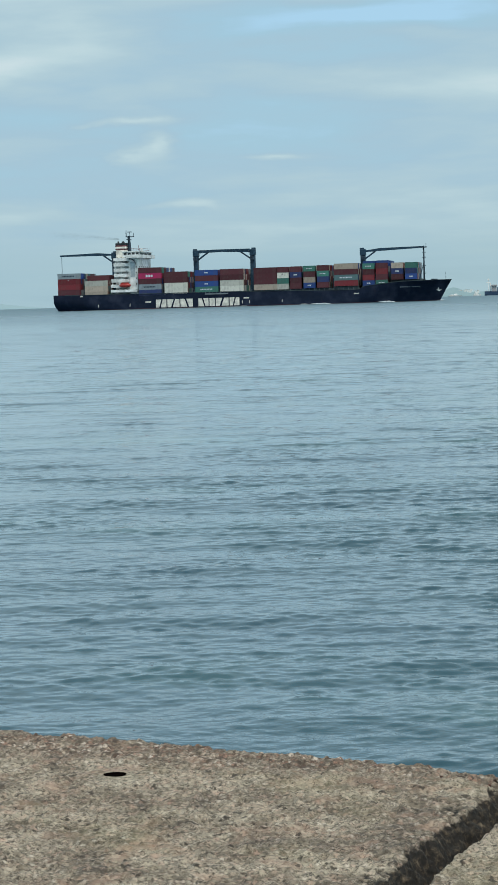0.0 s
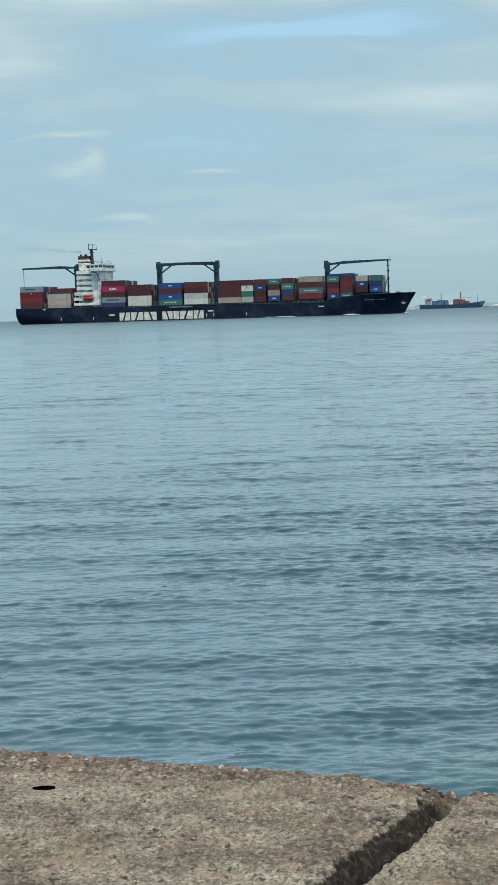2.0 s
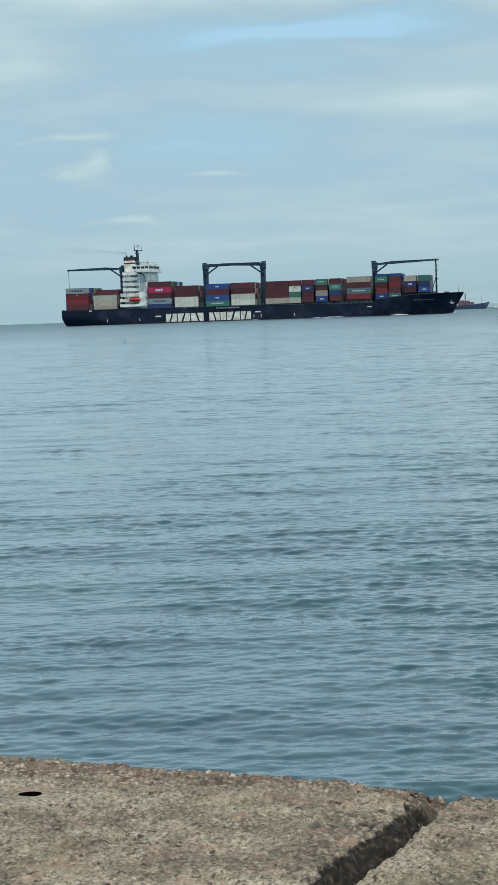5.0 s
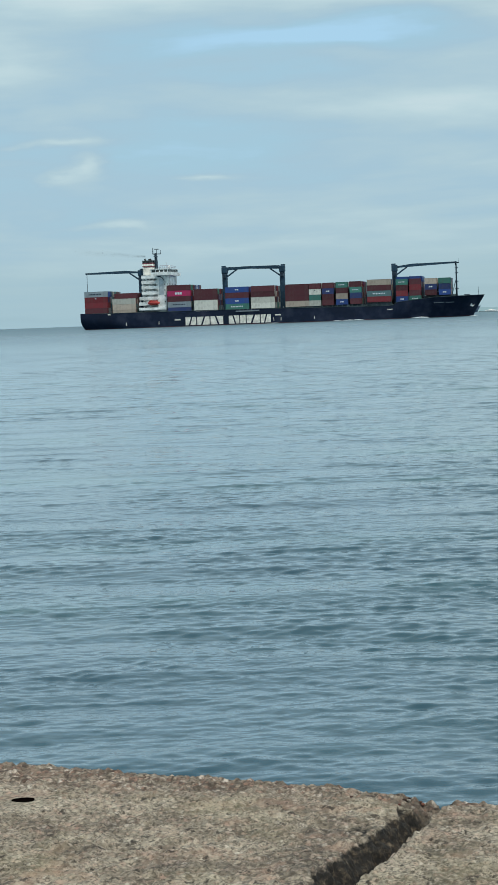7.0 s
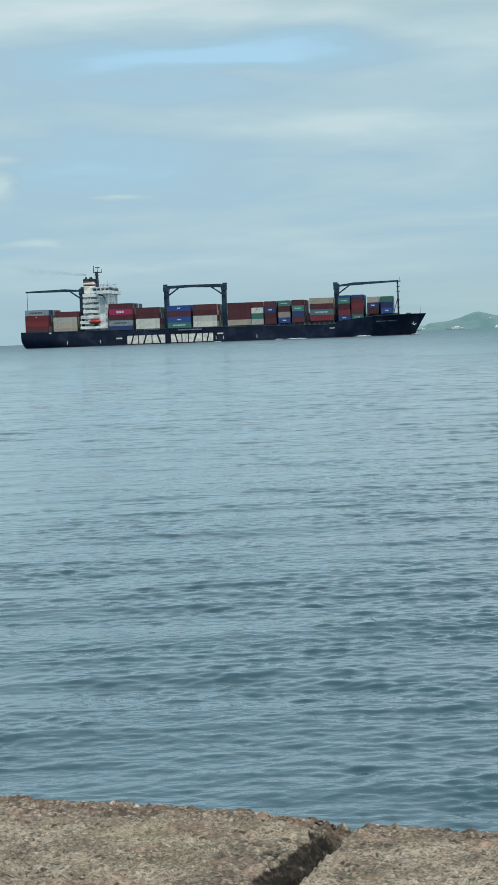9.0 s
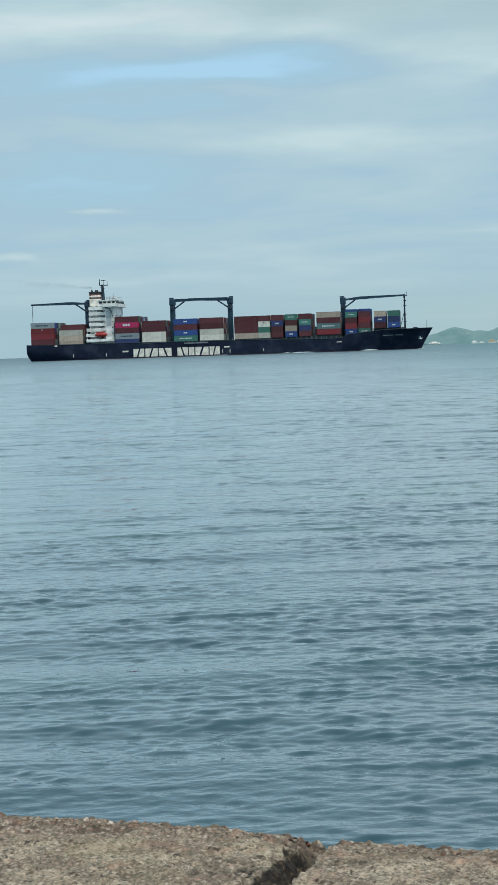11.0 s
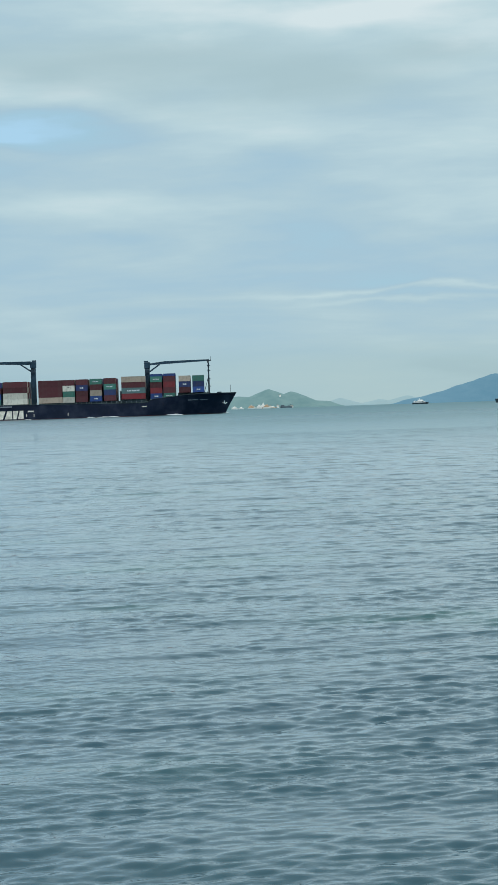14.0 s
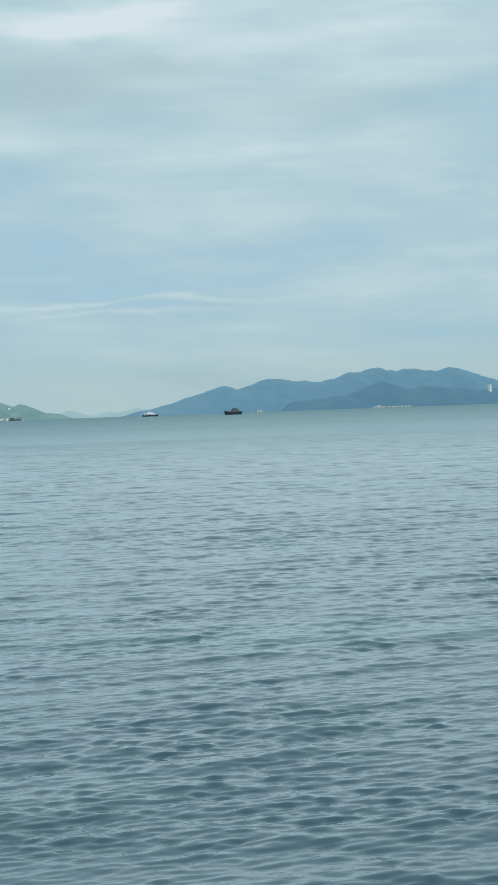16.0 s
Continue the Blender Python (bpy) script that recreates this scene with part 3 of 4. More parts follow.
NAMEGREY = paint("worn_grey_lettering", rgb(120, 130, 140), 0.6)
ship = tagged(new("container_ship"), "navy-hulled container ship with four deck cranes, loaded and under way", "ship")
US = [0, 0.01, 0.03, 0.06, 0.1, 0.14, 0.18, 0.25, 0.35, 0.5, 0.65, 0.72, 0.76, 0.778, 0.785, 0.79, 0.797, 0.80, 0.82, 0.85, 0.88, 0.91, 0.935, 0.955, 0.97, 0.98, 0.99, 0.996, 1.0]


def build_hull():
    bm = hull_skin([0.035, 0.15, 0.3, 0.5, 0.7, 0.85, 1.0], US)
    for f in bm.faces:
        f.smooth = True
    # transom
    ring = [hull_point(0, lv) for lv in (0.035, 0.15, 0.3, 0.5, 0.7, 0.85, 1.0)]
    left = [bm.verts.new((x, -b, z)) for x, b, z in ring]
    right = [bm.verts.new((x, b, z)) for x, b, z in ring]
    for i in range(len(ring) - 1):
        bm.faces.new((left[i], left[i + 1], right[i + 1], right[i]))
    hull = part("hull", bm, NAVY, ship, "navy blue painted steel hull")
    bm = hull_skin([-2.0, -0.5, 0.0, 0.035], US)
    part("boot_topping", bm, BOOT, hull, "dull red paint along the waterline")
    # deck inside the bulwark
    bm = bmesh.new()
    rows = []
    for u in US[:-1]:
        x, b, z = hull_point(u, 1.0)
        rows.append((bm.verts.new((x, -b + 0.15, z - 1.1)), bm.verts.new((x, b - 0.15, z - 1.1))))
    for (a, b), (c, d) in zip(rows, rows[1:]):
        bm.faces.new((a, c, d, b))
    part("deck", bm, DECKGREEN, ship, "grey-green steel deck")
    # a rail along the upper edge
    bm = bmesh.new()
    for side in (-1, 1):
        last = None
        for u in US[2:]:
            x, b, z = hull_point(u, 1.0)
            p = (x, side * b, z + 0.06)
            if last:
                beam(bm, last, p, 0.3, 0.2, 0.2)
            last = p
    part("cap_rail", bm, DECKGREEN, hull)
    # thin line of mooring openings and pilot marks
    for x, z, wide, high in ((-52.0, 3.6, 3.1, 0.75), (1.0, 4.3, 3.0, 0.7), (59.0, 4.9, 2.6, 0.45), (-88.6, 7.6, 1.4, 0.7)):
        part("hull_marking", boxes((x - wide / 2, x + wide / 2, -16.06, -15.9, z - high / 2, z + high / 2)), CREAM, hull, "short white painted mark")
    for x in (-62.0, -79.5, 20.0, -1.2, 2.6):
        part("draught_marking", boxes((x - 0.15, x + 0.15, -16.05, -15.9, 1.4, 3.0)), CREAM, hull, "small white draught mark")
    # maker's big white lettering, given as plain blocks
    at = -47.8
    for wide in (6.2, 7.1, 7.2, 0, 6.0, 3.4, 7.4, 5.8):
        if not wide:
            at += 2.5
            continue
        w, bm = wide - 0.55, bmesh.new()
        slabs = [(0, 1, 0, 1)] if wide < 4 else [(0, 0.56, 0, 0.34), (0.70, 1, 0.48, 1)]
        if len(slabs) > 1 and int(at) % 2:
            slabs = [(1 - a1, 1 - a0, 1 - b1, 1 - b0) for a0, a1, b0, b1 in slabs]
        for a0, a1, b0, b1 in slabs:
            ring = [(at + f * w, z) for f, z in ((a0, 0.55), (a1, 0.55), (b1, 4.75), (b0, 4.75))]
            front, back = ([bm.verts.new((px, py, pz)) for px, pz in ring] for py in (-16.06, -15.9))
            bm.faces.new(front)
            for k in range(4):
                bm.faces.new((front[k], back[k], back[(k + 1) % 4], front[(k + 1) % 4]))
        part("hull_marking", bm, CREAM, hull, "large white painted block on the hull side")
        at += wide
    # boarding ladder stowed along the upper edge
    ladder = part("boarding_ladder", boxes((-21.0, -8.6, -16.5, -15.9, 6.55, 6.75), (-21.0, -8.6, -16.5, -16.42, 6.75, 7.15)), NAMEGREY, ship, "pale grey boarding ladder stowed at the deck edge")
    for k in range(7):
        part("rail_post", boxes((-20.8 + k * 2.0, -20.68 + k * 2.0, -16.5, -16.4, 7.15, 7.7)), NAMEGREY, ladder)
    # bow: faint bars where the name stands, anchor in its pocket
    for k in range(9):
        x = 81.5 + k * 1.05 + (0.8 if k > 4 else 0)
        b = half_beam(x, 7.6)
        part("name_bar", boxes((x, x + 0.7, -b - 0.10, -b + 0.2, 7.25, 7.7)), NAMEGREY, hull, "worn white bar of writing")
    b = half_beam(100.3, 6.2)
    bm = bmesh.new()
    rod(bm, (100.3, -b - 0.25, 5.2), (99.8, -b - 0.45, 7.6), 0.22)
    rod(bm, (99.2, -b - 0.45, 5.7), (100.3, -b - 0.25, 5.0), 0.25, 0.1)
    rod(bm, (101.5, -b + 0.25, 5.7), (100.3, -b - 0.25, 5.0), 0.1, 0.25)
    part("anchor", bm, SHIPWHITE, hull, "pale stockless anchor at the bow")
    # breakwater and windlass shapes on the forecastle
    part("breakwater", boxes((91.2, 91.6, -11, 11, 9.2, 11.6), (91.6, 93.0, -0.2, 0.2, 9.2, 11.2)), DECKGREEN, ship)
    for y in (-5.5, 2.5):
        part("windlass", boxes((96.5, 98.8, y, y + 3, 9.4, 11.3), bevel=0.2), MASTGREY, ship)
    bm = bmesh.new()
    rod(bm, (103.6, 0, 9.4), (103.6, 0, 14.8), 0.12, 0.07)
    part("jackstaff", bm, MASTGREY, ship)


def build_hatches():
    """Coamings under the boxes, and stanchions at the ship's side."""
    for x0, x1, top in ((-102.5, -89.2, 8.2), (-88.5, -74.2, 6.95), (-57.3, -44.6, 7.1), (-43.6, -30.5, 7.4), (-26.5, -14, 7.8), (-13.3, -0.5, 7.9), (5.2, 31, 8.05), (31.5, 46, 8.25), (47, 60, 8.8), (62, 75.8, 8.4), (76.4, 91, 11.3)):
        half = min(14.6, half_beam(x1, 7) - 0.8)
        part("hatch_coaming", boxes((x0, x1, -half, half, 6.0, top)), DECKGREEN, ship, "grey-green hatch coaming")
    for x in [-101.5, -88.2, -87.0, -74.2, -57, -44.4, -43, -30.6, -26.2, -14.2, -12.8, -0.7, 5.9, 17.4, 23.9, 31, 38.1, 46.8, 60.3]:
        part("pedestal", boxes((x - 0.35, x + 0.35, -15.9, -14.6, 6.3, 7.85)), DECKGREEN, ship)
    # stanchions and wires of the side rail amidships
    post = bpy.data.meshes.new("stanchion")
    bm = boxes((-0.10, 0.10, -0.10, 0.10, 0, 1.25))
    bm.to_mesh(post)
    bm.free()
    post.materials.append(NAMEGREY)
    for k in range(22):
        x = 4 + k * 2.55
        ob = new("stanchion", post)
        ob.parent = ship
        ob.matrix_basis = pose(x, -15.6, sheer(x) - 0.05)
    for z in (0.65, 1.2):
        part("rail_wire", beam(bmesh.new(), (4, -15.6, sheer(4) + z), (57.5, -15.6, sheer(57.5) + z), 0.08, 0.08, 0.08), MASTGREY, ship)
    # lashing bridges between the bays
    for x in (-87.6, -43.8, -13.5, 18.3, 31.2, 46.9, 68.7):
        bm = bmesh.new()
        for y in range(-14, 15, 4):
            box(bm, x - 0.18, x + 0.18, y - 0.2, y + 0.2, 6.5, 13.2)
        for z in (9.6, 13.0):
            box(bm, x - 0.28, x + 0.28, -14.3, 14.3, z - 0.15, z + 0.15)
        part("lashing_bridge", bm, MASTGREY, ship, "dark lashing bridge between container bays")


def build_house():
    house = part("accommodation", boxes((-62.6, -57.9, -13.6, 13.6, 6.8, 27.6), bevel=0.25), SHIPWHITE, ship, "tall white deckhouse")
    part("inner_house", boxes((-71.4, -62.7, -9.5, 9.5, 6.8, 27.4)), SHIPWHITE, house)
    # open decks with solid rails on the aft side
    for i, z in enumerate((9.0, 11.9, 14.7, 17.5, 20.3, 23.1, 25.9)):
        edge = -14.6 if i < 2 else -13.2
        out = -72.6 if i < 3 else -71.2
        part("gallery", boxes((out, -62.65, edge, -edge, z - 0.22, z), (out, -62.65, edge, edge + 0.12, z, z + 1.45), (out, -62.65, -edge - 0.12, -edge, z, z + 1.45),
                              (out, out + 0.12, edge + 0.12, -edge - 0.12, z, z + 1.45)), SHIPWHITE, house, "open deck with a white rail")
        if i:
            bm = bmesh.new()
            for x in (out + 0.4, -67.0, -63.2):
                rod(bm, (x, edge + 0.25, z - 2.75), (x, edge + 0.25, z - 0.2), 0.11, n=6)
            rod(bm, (-69.8 if i % 2 else -65.2, edge + 0.9, z - 2.8), (-65.2 if i % 2 else -69.8, edge + 0.9, z - 0.1), 0.35, n=4)
            part("stair", bm, SHIPWHITE, house)
        for x in (-70.2, -67.8, -65.0):
            part("window", boxes((x - 0.55, x + 0.55, -9.56, -9.45, z + 0.5, z + 1.7)), DARK, house, "dark opening in the white wall")
    # tall arch under the bridge wing
    bm = bmesh.new()
    for k in range(7):
        t0, t1 = math.pi / 2 * k / 7, math.pi / 2 * (k + 1) / 7
        x0, z0 = -61.9 + 3.0 * math.sin(t0), 23.6 + 3.0 * math.cos(t0)
        x1, z1 = -61.9 + 3.0 * math.sin(t1), 23.6 + 3.0 * math.cos(t1)
        beam(bm, (x0, -13.75, z0), (x1, -13.75, z1), 0.4, 0.5, 0.5)
    beam(bm, (-62.3, -13.75, 26.6), (-61.8, -13.75, 26.6), 0.4, 0.5, 0.5)
    part("wing_arch", bm, MASTGREY, house)
    # shade within the arch, imitated by a flat panel of greyer white
    part("recess", boxes((-61.8, -59.3, -13.66, -13.5, 17.0, 25.2)), paint("shaded_white", rgb(172, 184, 190), 0.5), house, "flat grey panel imitating shade on the white wall")
    for z in (10.0, 13.0, 16.0, 19.0, 22.0):
        for y in (-10, -6, -2, 2, 6, 10):
            part("window", boxes((-57.95, -57.84, y - 0.5, y + 0.5, z, z + 0.9)), DARK, house)
        part("window", boxes((-58.9, -58.4, -13.66, -13.54, z, z + 0.7)), DARK, house)
    bridge = part("wheelhouse", boxes((-66.2, -57.0, -12.5, 12.5, 27.7, 30.4), (-63.2, -56.2, -16.2, 16.2, 27.1, 27.7), (-63.2, -63.0, -16.2, 16.2, 27.7, 28.8), (-56.4, -56.2, -16.2, 16.2, 27.7, 28.8),
                                      (-63.2, -56.2, -16.2, -16.0, 27.7, 28.8), (-63.2, -56.2, 16.0, 16.2, 27.7, 28.8), (-66.6, -56.6, -12.9, 12.9, 30.4, 30.65)), SHIPWHITE, house, "white wheelhouse with wings")
    for k in range(9):
        part("window", boxes((-57.02, -56.94, -12 + k * 2.7, -9.8 + k * 2.7, 28.9, 30.0)), DARK, bridge)
    for x in (-65.6, -63.4, -61.2, -59.0):
        part("window", boxes((x, x + 1.7, -12.56, -12.46, 28.9, 30.0)), DARK, bridge)
    bm = bmesh.new()
    for x in (-62.0, -60.5, -59.0, -57.5):
        rod(bm, (x, -10, 30.6), (x, -10, 32.2), 0.07, n=5)
    for z in (31.4, 32.2):
        rod(bm, (-62.0, -10, z), (-57.5, -10, z), 0.08, n=5)
        rod(bm, (-57.5, -10, z), (-57.5, 10, z), 0.08, n=5)
    rod(bm, (-59.6, -4, 30.6), (-59.6, -4, 34.2), 0.09, n=5)
    part("rail", bm, FUNNELRED, bridge, "dull reddish rail on the wheelhouse roof")
    part("radar_dome", boxes((-58.3, -57.1, -6, -4.8, 30.6, 32.4), bevel=0.4), SHIPWHITE, bridge)
    # funnel
    bm = boxes((-72.6, -66.8, -3.6, 3.6, 27.2, 32.0), bevel=0.7)
    funnel = part("funnel", bm, CREAM, ship, "cream funnel with red bands and a dark top")
    part("funnel_band", boxes((-72.7, -66.7, -3.7, 3.7, 32.0, 32.5), bevel=0.2), FUNNELRED, funnel)
    part("funnel_band", boxes((-72.65, -66.75, -3.65, 3.65, 32.5, 33.6), bevel=0.2), CREAM, funnel)
    part("funnel_band", boxes((-72.7, -66.7, -3.7, 3.7, 33.6, 34.2), bevel=0.2), FUNNELRED, funnel)
    part("funnel_top", boxes((-72.6, -66.8, -3.6, 3.6, 34.2, 35.5), bevel=0.2), DARK, funnel)
    for x, y in ((-71.2, -1.5), (-69.6, 1.2), (-68.4, -1.0)):
        part("exhaust_pipe", rod(bmesh.new(), (x, y, 35.4), (x - 0.4, y, 36.4), 0.5, 0.45, 10), DARK, funnel)
    # main mast with its radar arms
    bm = bmesh.new()
    rod(bm, (-65.6, 0, 30.5), (-66.0, 0, 39.2), 0.95, 0.7, 10)
    box(bm, -67.6, -63.0, -0.3, 0.3, 38.6, 39.0)
    box(bm, -66.2, -65.6, -4, 4, 37.2, 37.6)
    rod(bm, (-67.4, 0, 38.8), (-67.4, 0, 42.2), 0.28, 0.16, 6)
    rod(bm, (-65.4, 0, 39), (-65.4, 0, 41.4), 0.14, 0.1, 6)
    rod(bm, (-63.3, 0, 38.9), (-63.3, 0, 40.8), 0.14, 0.1, 6)
    box(bm, -66.4, -64.4, -1.4, 1.4, 41.2, 41.5)
    part("mast", bm, MASTGREY, ship, "dark mast with radar arms above the bridge")
    # lifeboat in its davits
    bm = bmesh.new()
    bmesh.ops.create_uvsphere(bm, u_segments=16, v_segments=10, radius=1, matrix=Matrix.LocRotScale((-64.6, -15.0, 12.7), None, (3.3, 1.35, 1.15)))
    box(bm, -66.9, -62.6, -15.6, -14.4, 13.0, 14.2, 0.25)
    boat = part("lifeboat", bm, ORANGE, ship, "enclosed orange-red lifeboat in white davits")
    for x in (-68.0, -62.4):
        part("davit", boxes((x - 0.2, x + 0.2, -15.9, -13.4, 14.9, 15.3), (x - 0.2, x + 0.2, -13.9, -13.4, 9.2, 14.9)), SHIPWHITE, boat)
    part("boat_deck", boxes((-72.4, -58.0, -15.6, -13.3, 9.2, 9.5), (-72.4, -58.0, -15.6, -15.5, 9.5, 10.5)), SHIPWHITE, ship)


def build_crane(x, tip, y, foot, top, tip_z=None):
    """Pedestal crane with its jib laid flat along the deck."""
    way = 1 if tip > x else -1
    tip_z = top - 1.2 if tip_z is None else tip_z
    post = boxes((x - 1.25, x + 1.25, y - 1.4, y + 1.4, foot, top - 3.6), bevel=0.25)
    box(post, x - 1.5, x + 1.5, y - 1.7, y + 1.7, top - 3.6, top - 0.2, 0.3)
    box(post, x - 1.1 - 0.5 * way, x + 1.1 - 0.5 * way, y - 0.8, y + 0.8, top - 0.2, top + 0.5, 0.15)
    crane = part("deck_crane", post, CRANE, ship, "slate-blue pedestal crane with its jib stowed flat")
    bm = bmesh.new()
    a = x + 1.2 * way
    mid = x + 9 * way
    beam(bm, (a, y, top - 1.4), (mid, y, top - 1.0 + (tip_z - top + 1.2) * 0.25), 1.5, 0.9, 1.5)
    beam(bm, (mid, y, top - 1.0 + (tip_z - top + 1.2) * 0.25), (tip, y, tip_z), 1.5, 1.5, 0.8)
    part("jib", bm, CRANE, crane)
    bm = bmesh.new()
    beam(bm, (x + 1.2 * way, y, top - 5.2), (x + 6.6 * way, y, top - 1.5), 1.0, 0.9, 0.8)
    part("brace", bm, CRANE, crane)
    part("cab", boxes((x - 1.0, x + 1.0, y - 2.7, y - 1.6, top - 6.0, top - 4.0), bevel=0.15), MASTGREY, crane)
    bm = bmesh.new()
    rod(bm, (tip - 0.6 * way, y, tip_z - 0.3), (tip - 0.6 * way, y, tip_z - (9.5 if tip < -100 else 1.6)), 0.14, n=5)
    part("hook_cable", bm, MASTGREY, crane)


def build_foremast():
    bm = bmesh.new()
    rod(bm, (92.4, 0, 9.2), (92.4, 0, 28.6), 0.5, 0.3, 8)
    rod(bm, (89.3, -1.2, 9.2), (92.3, 0, 19.5), 0.16, n=6)
    rod(bm, (89.3, 1.2, 9.2), (92.3, 0, 19.5), 0.16, n=6)
    for z in (14.2, 18.0, 22.4, 25.0):
        box(bm, 91.7, 93.4, -0.9, 0.9, z, z + 0.35)
    box(bm, 91.2, 93.9, -1.4, 1.4, 27.6, 28.1)
    rod(bm, (93.6, 0, 28), (93.6, 0, 29.8), 0.1, n=5)
    part("foremast", bm, MASTGREY, ship, "dark foremast with small platforms")


build_hull()
build_hatches()
build_house()
build_crane(-74.2, -104.6, 0, 6.5, 30.9)
build_crane(-28.6, 0.5, -2.2, 6.5, 30.4, 29.8)
build_crane(1.3, -28.0, 2.2, 6.5, 30.3, 29.9)
build_crane(60.6, 92.6, 0, 6.5, 28.1, 28.0)
build_foremast()

# ---- the boxes on deck: each a thing of its own, carried along by the ship ----
carried_things = []


def box_mesh(length, wide, high, material):
    """Corner posts, rails and a wall set back between them; door bars at one end."""
    bm = bmesh.new()
    box(bm, 0.06, length - 0.06, 0.05, wide - 0.05, 0.08, high - 0.05)
    for x in (0, length - 0.16):
        for y in (0, wide - 0.16):
            box(bm, x, x + 0.16, y, y + 0.16, 0, high)
    for y in (0, wide - 0.1):
        for z0, z1 in ((0.0, 0.16), (high - 0.12, high)):
            box(bm, 0.16, length - 0.16, y, y + 0.1, z0, z1)
    for x in (0, length - 0.1):
        for z0, z1 in ((0.0, 0.16), (high - 0.12, high)):
            box(bm, x, x + 0.1, 0.16, wide - 0.16, z0, z1)
    for y in (0.5, 0.95, 1.45, 1.9):
        box(bm, length - 0.06, length + 0.0, y, y + 0.05, 0.16, high - 0.12)
    me = bpy.data.meshes.new("shipping_container")
    bm.to_mesh(me)
    bm.free()
    me.materials.append(material)
    return me


TIER, WIDE = 2.896, 2.438
MESHES = {(k, n): box_mesh(n, WIDE, TIER - 0.02, m) for k, m in BOXES.items() for n in (12.19, 6.06)}
MARK_LIGHT = paint("faded_container_marks", rgb(196, 204, 210), 0.6)
LONG, SHORT = 12.19, 6.06
WORDS = {"magenta": "magenta", "maroon": "dark maroon", "red": "bright red", "blue": "mid-blue", "navy": "dark navy", "white": "off-white", "grey": "pale grey", "green": "sea-green", "tan": "tan", "teal": "grey-teal"}


def stow(colour, length, x, y, z, marked=False):
    ob = new("shipping_container", MESHES[(colour, length)])
    tagged(ob, f"{WORDS[colour]} corrugated steel {'forty' if length > 7 else 'twenty'}-foot shipping container stacked on a ship", "container", "containers on the ship")
    if marked:
        bm = bmesh.new()
        if colour == "magenta":
            n, step, wide, z0, z1 = 3, 1.35, 1.1, 0.8, 2.0
        elif colour in ("grey", "green", "teal"):
            n, step, wide, z0, z1 = (8, 0.82, 0.6, 1.1, 1.75) if length > 7 else (4, 0.8, 0.6, 1.2, 1.7)
        elif colour in ("blue", "navy"):
            n, step, wide, z0, z1 = 2, 0.95, 0.85, 1.1, 1.75
        else:
            n, step, wide, z0, z1 = 1, 1.0, 0.8, 1.9, 2.3
        for k in range(n):
            x0 = length * 0.5 + (k - n / 2) * step
            box(bm, x0, x0 + wide, -0.02, 0.04, z0, z1)
        part("marking", bm, MARK_LIGHT if colour not in ("grey", "white", "tan") else MASTGREY, ob, "row of plain bars of writing")
    carried_things.append((ob, x, y, z))
    return ob


# bays from stern to bow: x, length, base, colours of the outer row from below, marked tiers, extra tier inside, colour there, y of the outer row
BAYS = [
    (-101.7, LONG, 8.3, "maroon red red grey", (2, 3), None, -15.6),
    (-86.7, LONG, 7.0, "tan tan white", (), "maroon", -15.6),
    (-57.0, LONG, 7.2, "navy grey maroon magenta maroon", (1, 3), None, -16.0),
    (-42.9, LONG, 7.5, "white white maroon maroon", (), None, -16.0),
    (-26.3, LONG, 7.9, "green blue maroon blue", (0, 1, 3), None, -16.0),
    (-12.8, LONG, 8.0, "white white maroon maroon", (), None, -16.0),
    (5.2, LONG, 8.1, "tan maroon maroon maroon", (), None, -16.0),
    (17.6, SHORT, 8.1, "white green white maroon", (2,), None, -16.0),
    (24.3, SHORT, 8.2, "maroon maroon navy maroon", (2,), None, -16.0),
    (31.5, SHORT, 8.3, "blue tan maroon green", (0, 3), None, -16.0),
    (38.6, SHORT, 8.4, "maroon navy green maroon", (2,), None, -16.0),
    (47.6, LONG, 8.9, "red teal maroon tan", (1,), None, -15.8),
    (62.3, SHORT, 8.5, "blue red maroon green", (0, 3), "blue", -15.0),
    (69.0, SHORT, 8.6, "green maroon red maroon", (0,), "blue", -14.2),
    (76.9, SHORT, 11.4, "maroon navy tan", (1,), None, -13.0),
    (83.9, SHORT, 11.4, "blue navy green", (0,), None, -12.2),
]
INNER = "maroon maroon blue grey white red navy teal green tan maroon".split()
rng = random.Random(8)
stack = {}
for x, length, base, tiers, marked, extra, y0 in BAYS:
    tiers = tiers.split()
    rows = int((-2 * y0) / 2.52)
    for i, c in enumerate(tiers):
        stow(c, length, x, y0, base + i * TIER, i in marked)
    for r in range(1, rows):
        y = y0 + r * 2.52
        lift = 1.3 if extra == "blue" else 0
        tall = len(tiers) + (1 if extra == "maroon" and r > 1 else 0)
        for i in range(tall):
            c = extra if (extra and i == len(tiers) - (extra == "blue")) else rng.choice(INNER)
            if i >= len(tiers) - 1 and r < 5:
                stow(c, length, x, y, base + lift + i * TIER)
            else:
                stack.setdefault(c, []).append((length, x, y, base + lift + i * TIER))


def build_inner_stack():
    """The boxes inside the stacks, which nothing shows singly."""
    bm = bmesh.new()
    mats = list(stack)
    me = bpy.data.meshes.new("container_stack")
    for k, c in enumerate(mats):
        for length, x, y, z in stack[c]:
            before = len(bm.faces)
            box(bm, x, x + length, y, y + WIDE, z, z + TIER - 0.03)
            bm.faces.ensure_lookup_table()
            for f in bm.faces[before:]:
                f.material_index = k
    bm.to_mesh(me)
    bm.free()
    for c in mats:
        me.materials.append(BOXES[c])
    ob = tagged(new("container_stack", me), "many stacked shipping containers in mixed colours inside the bays", "container", kind="stuff")
    carried_things.append((ob, 0, 0, 0))


build_inner_stack()


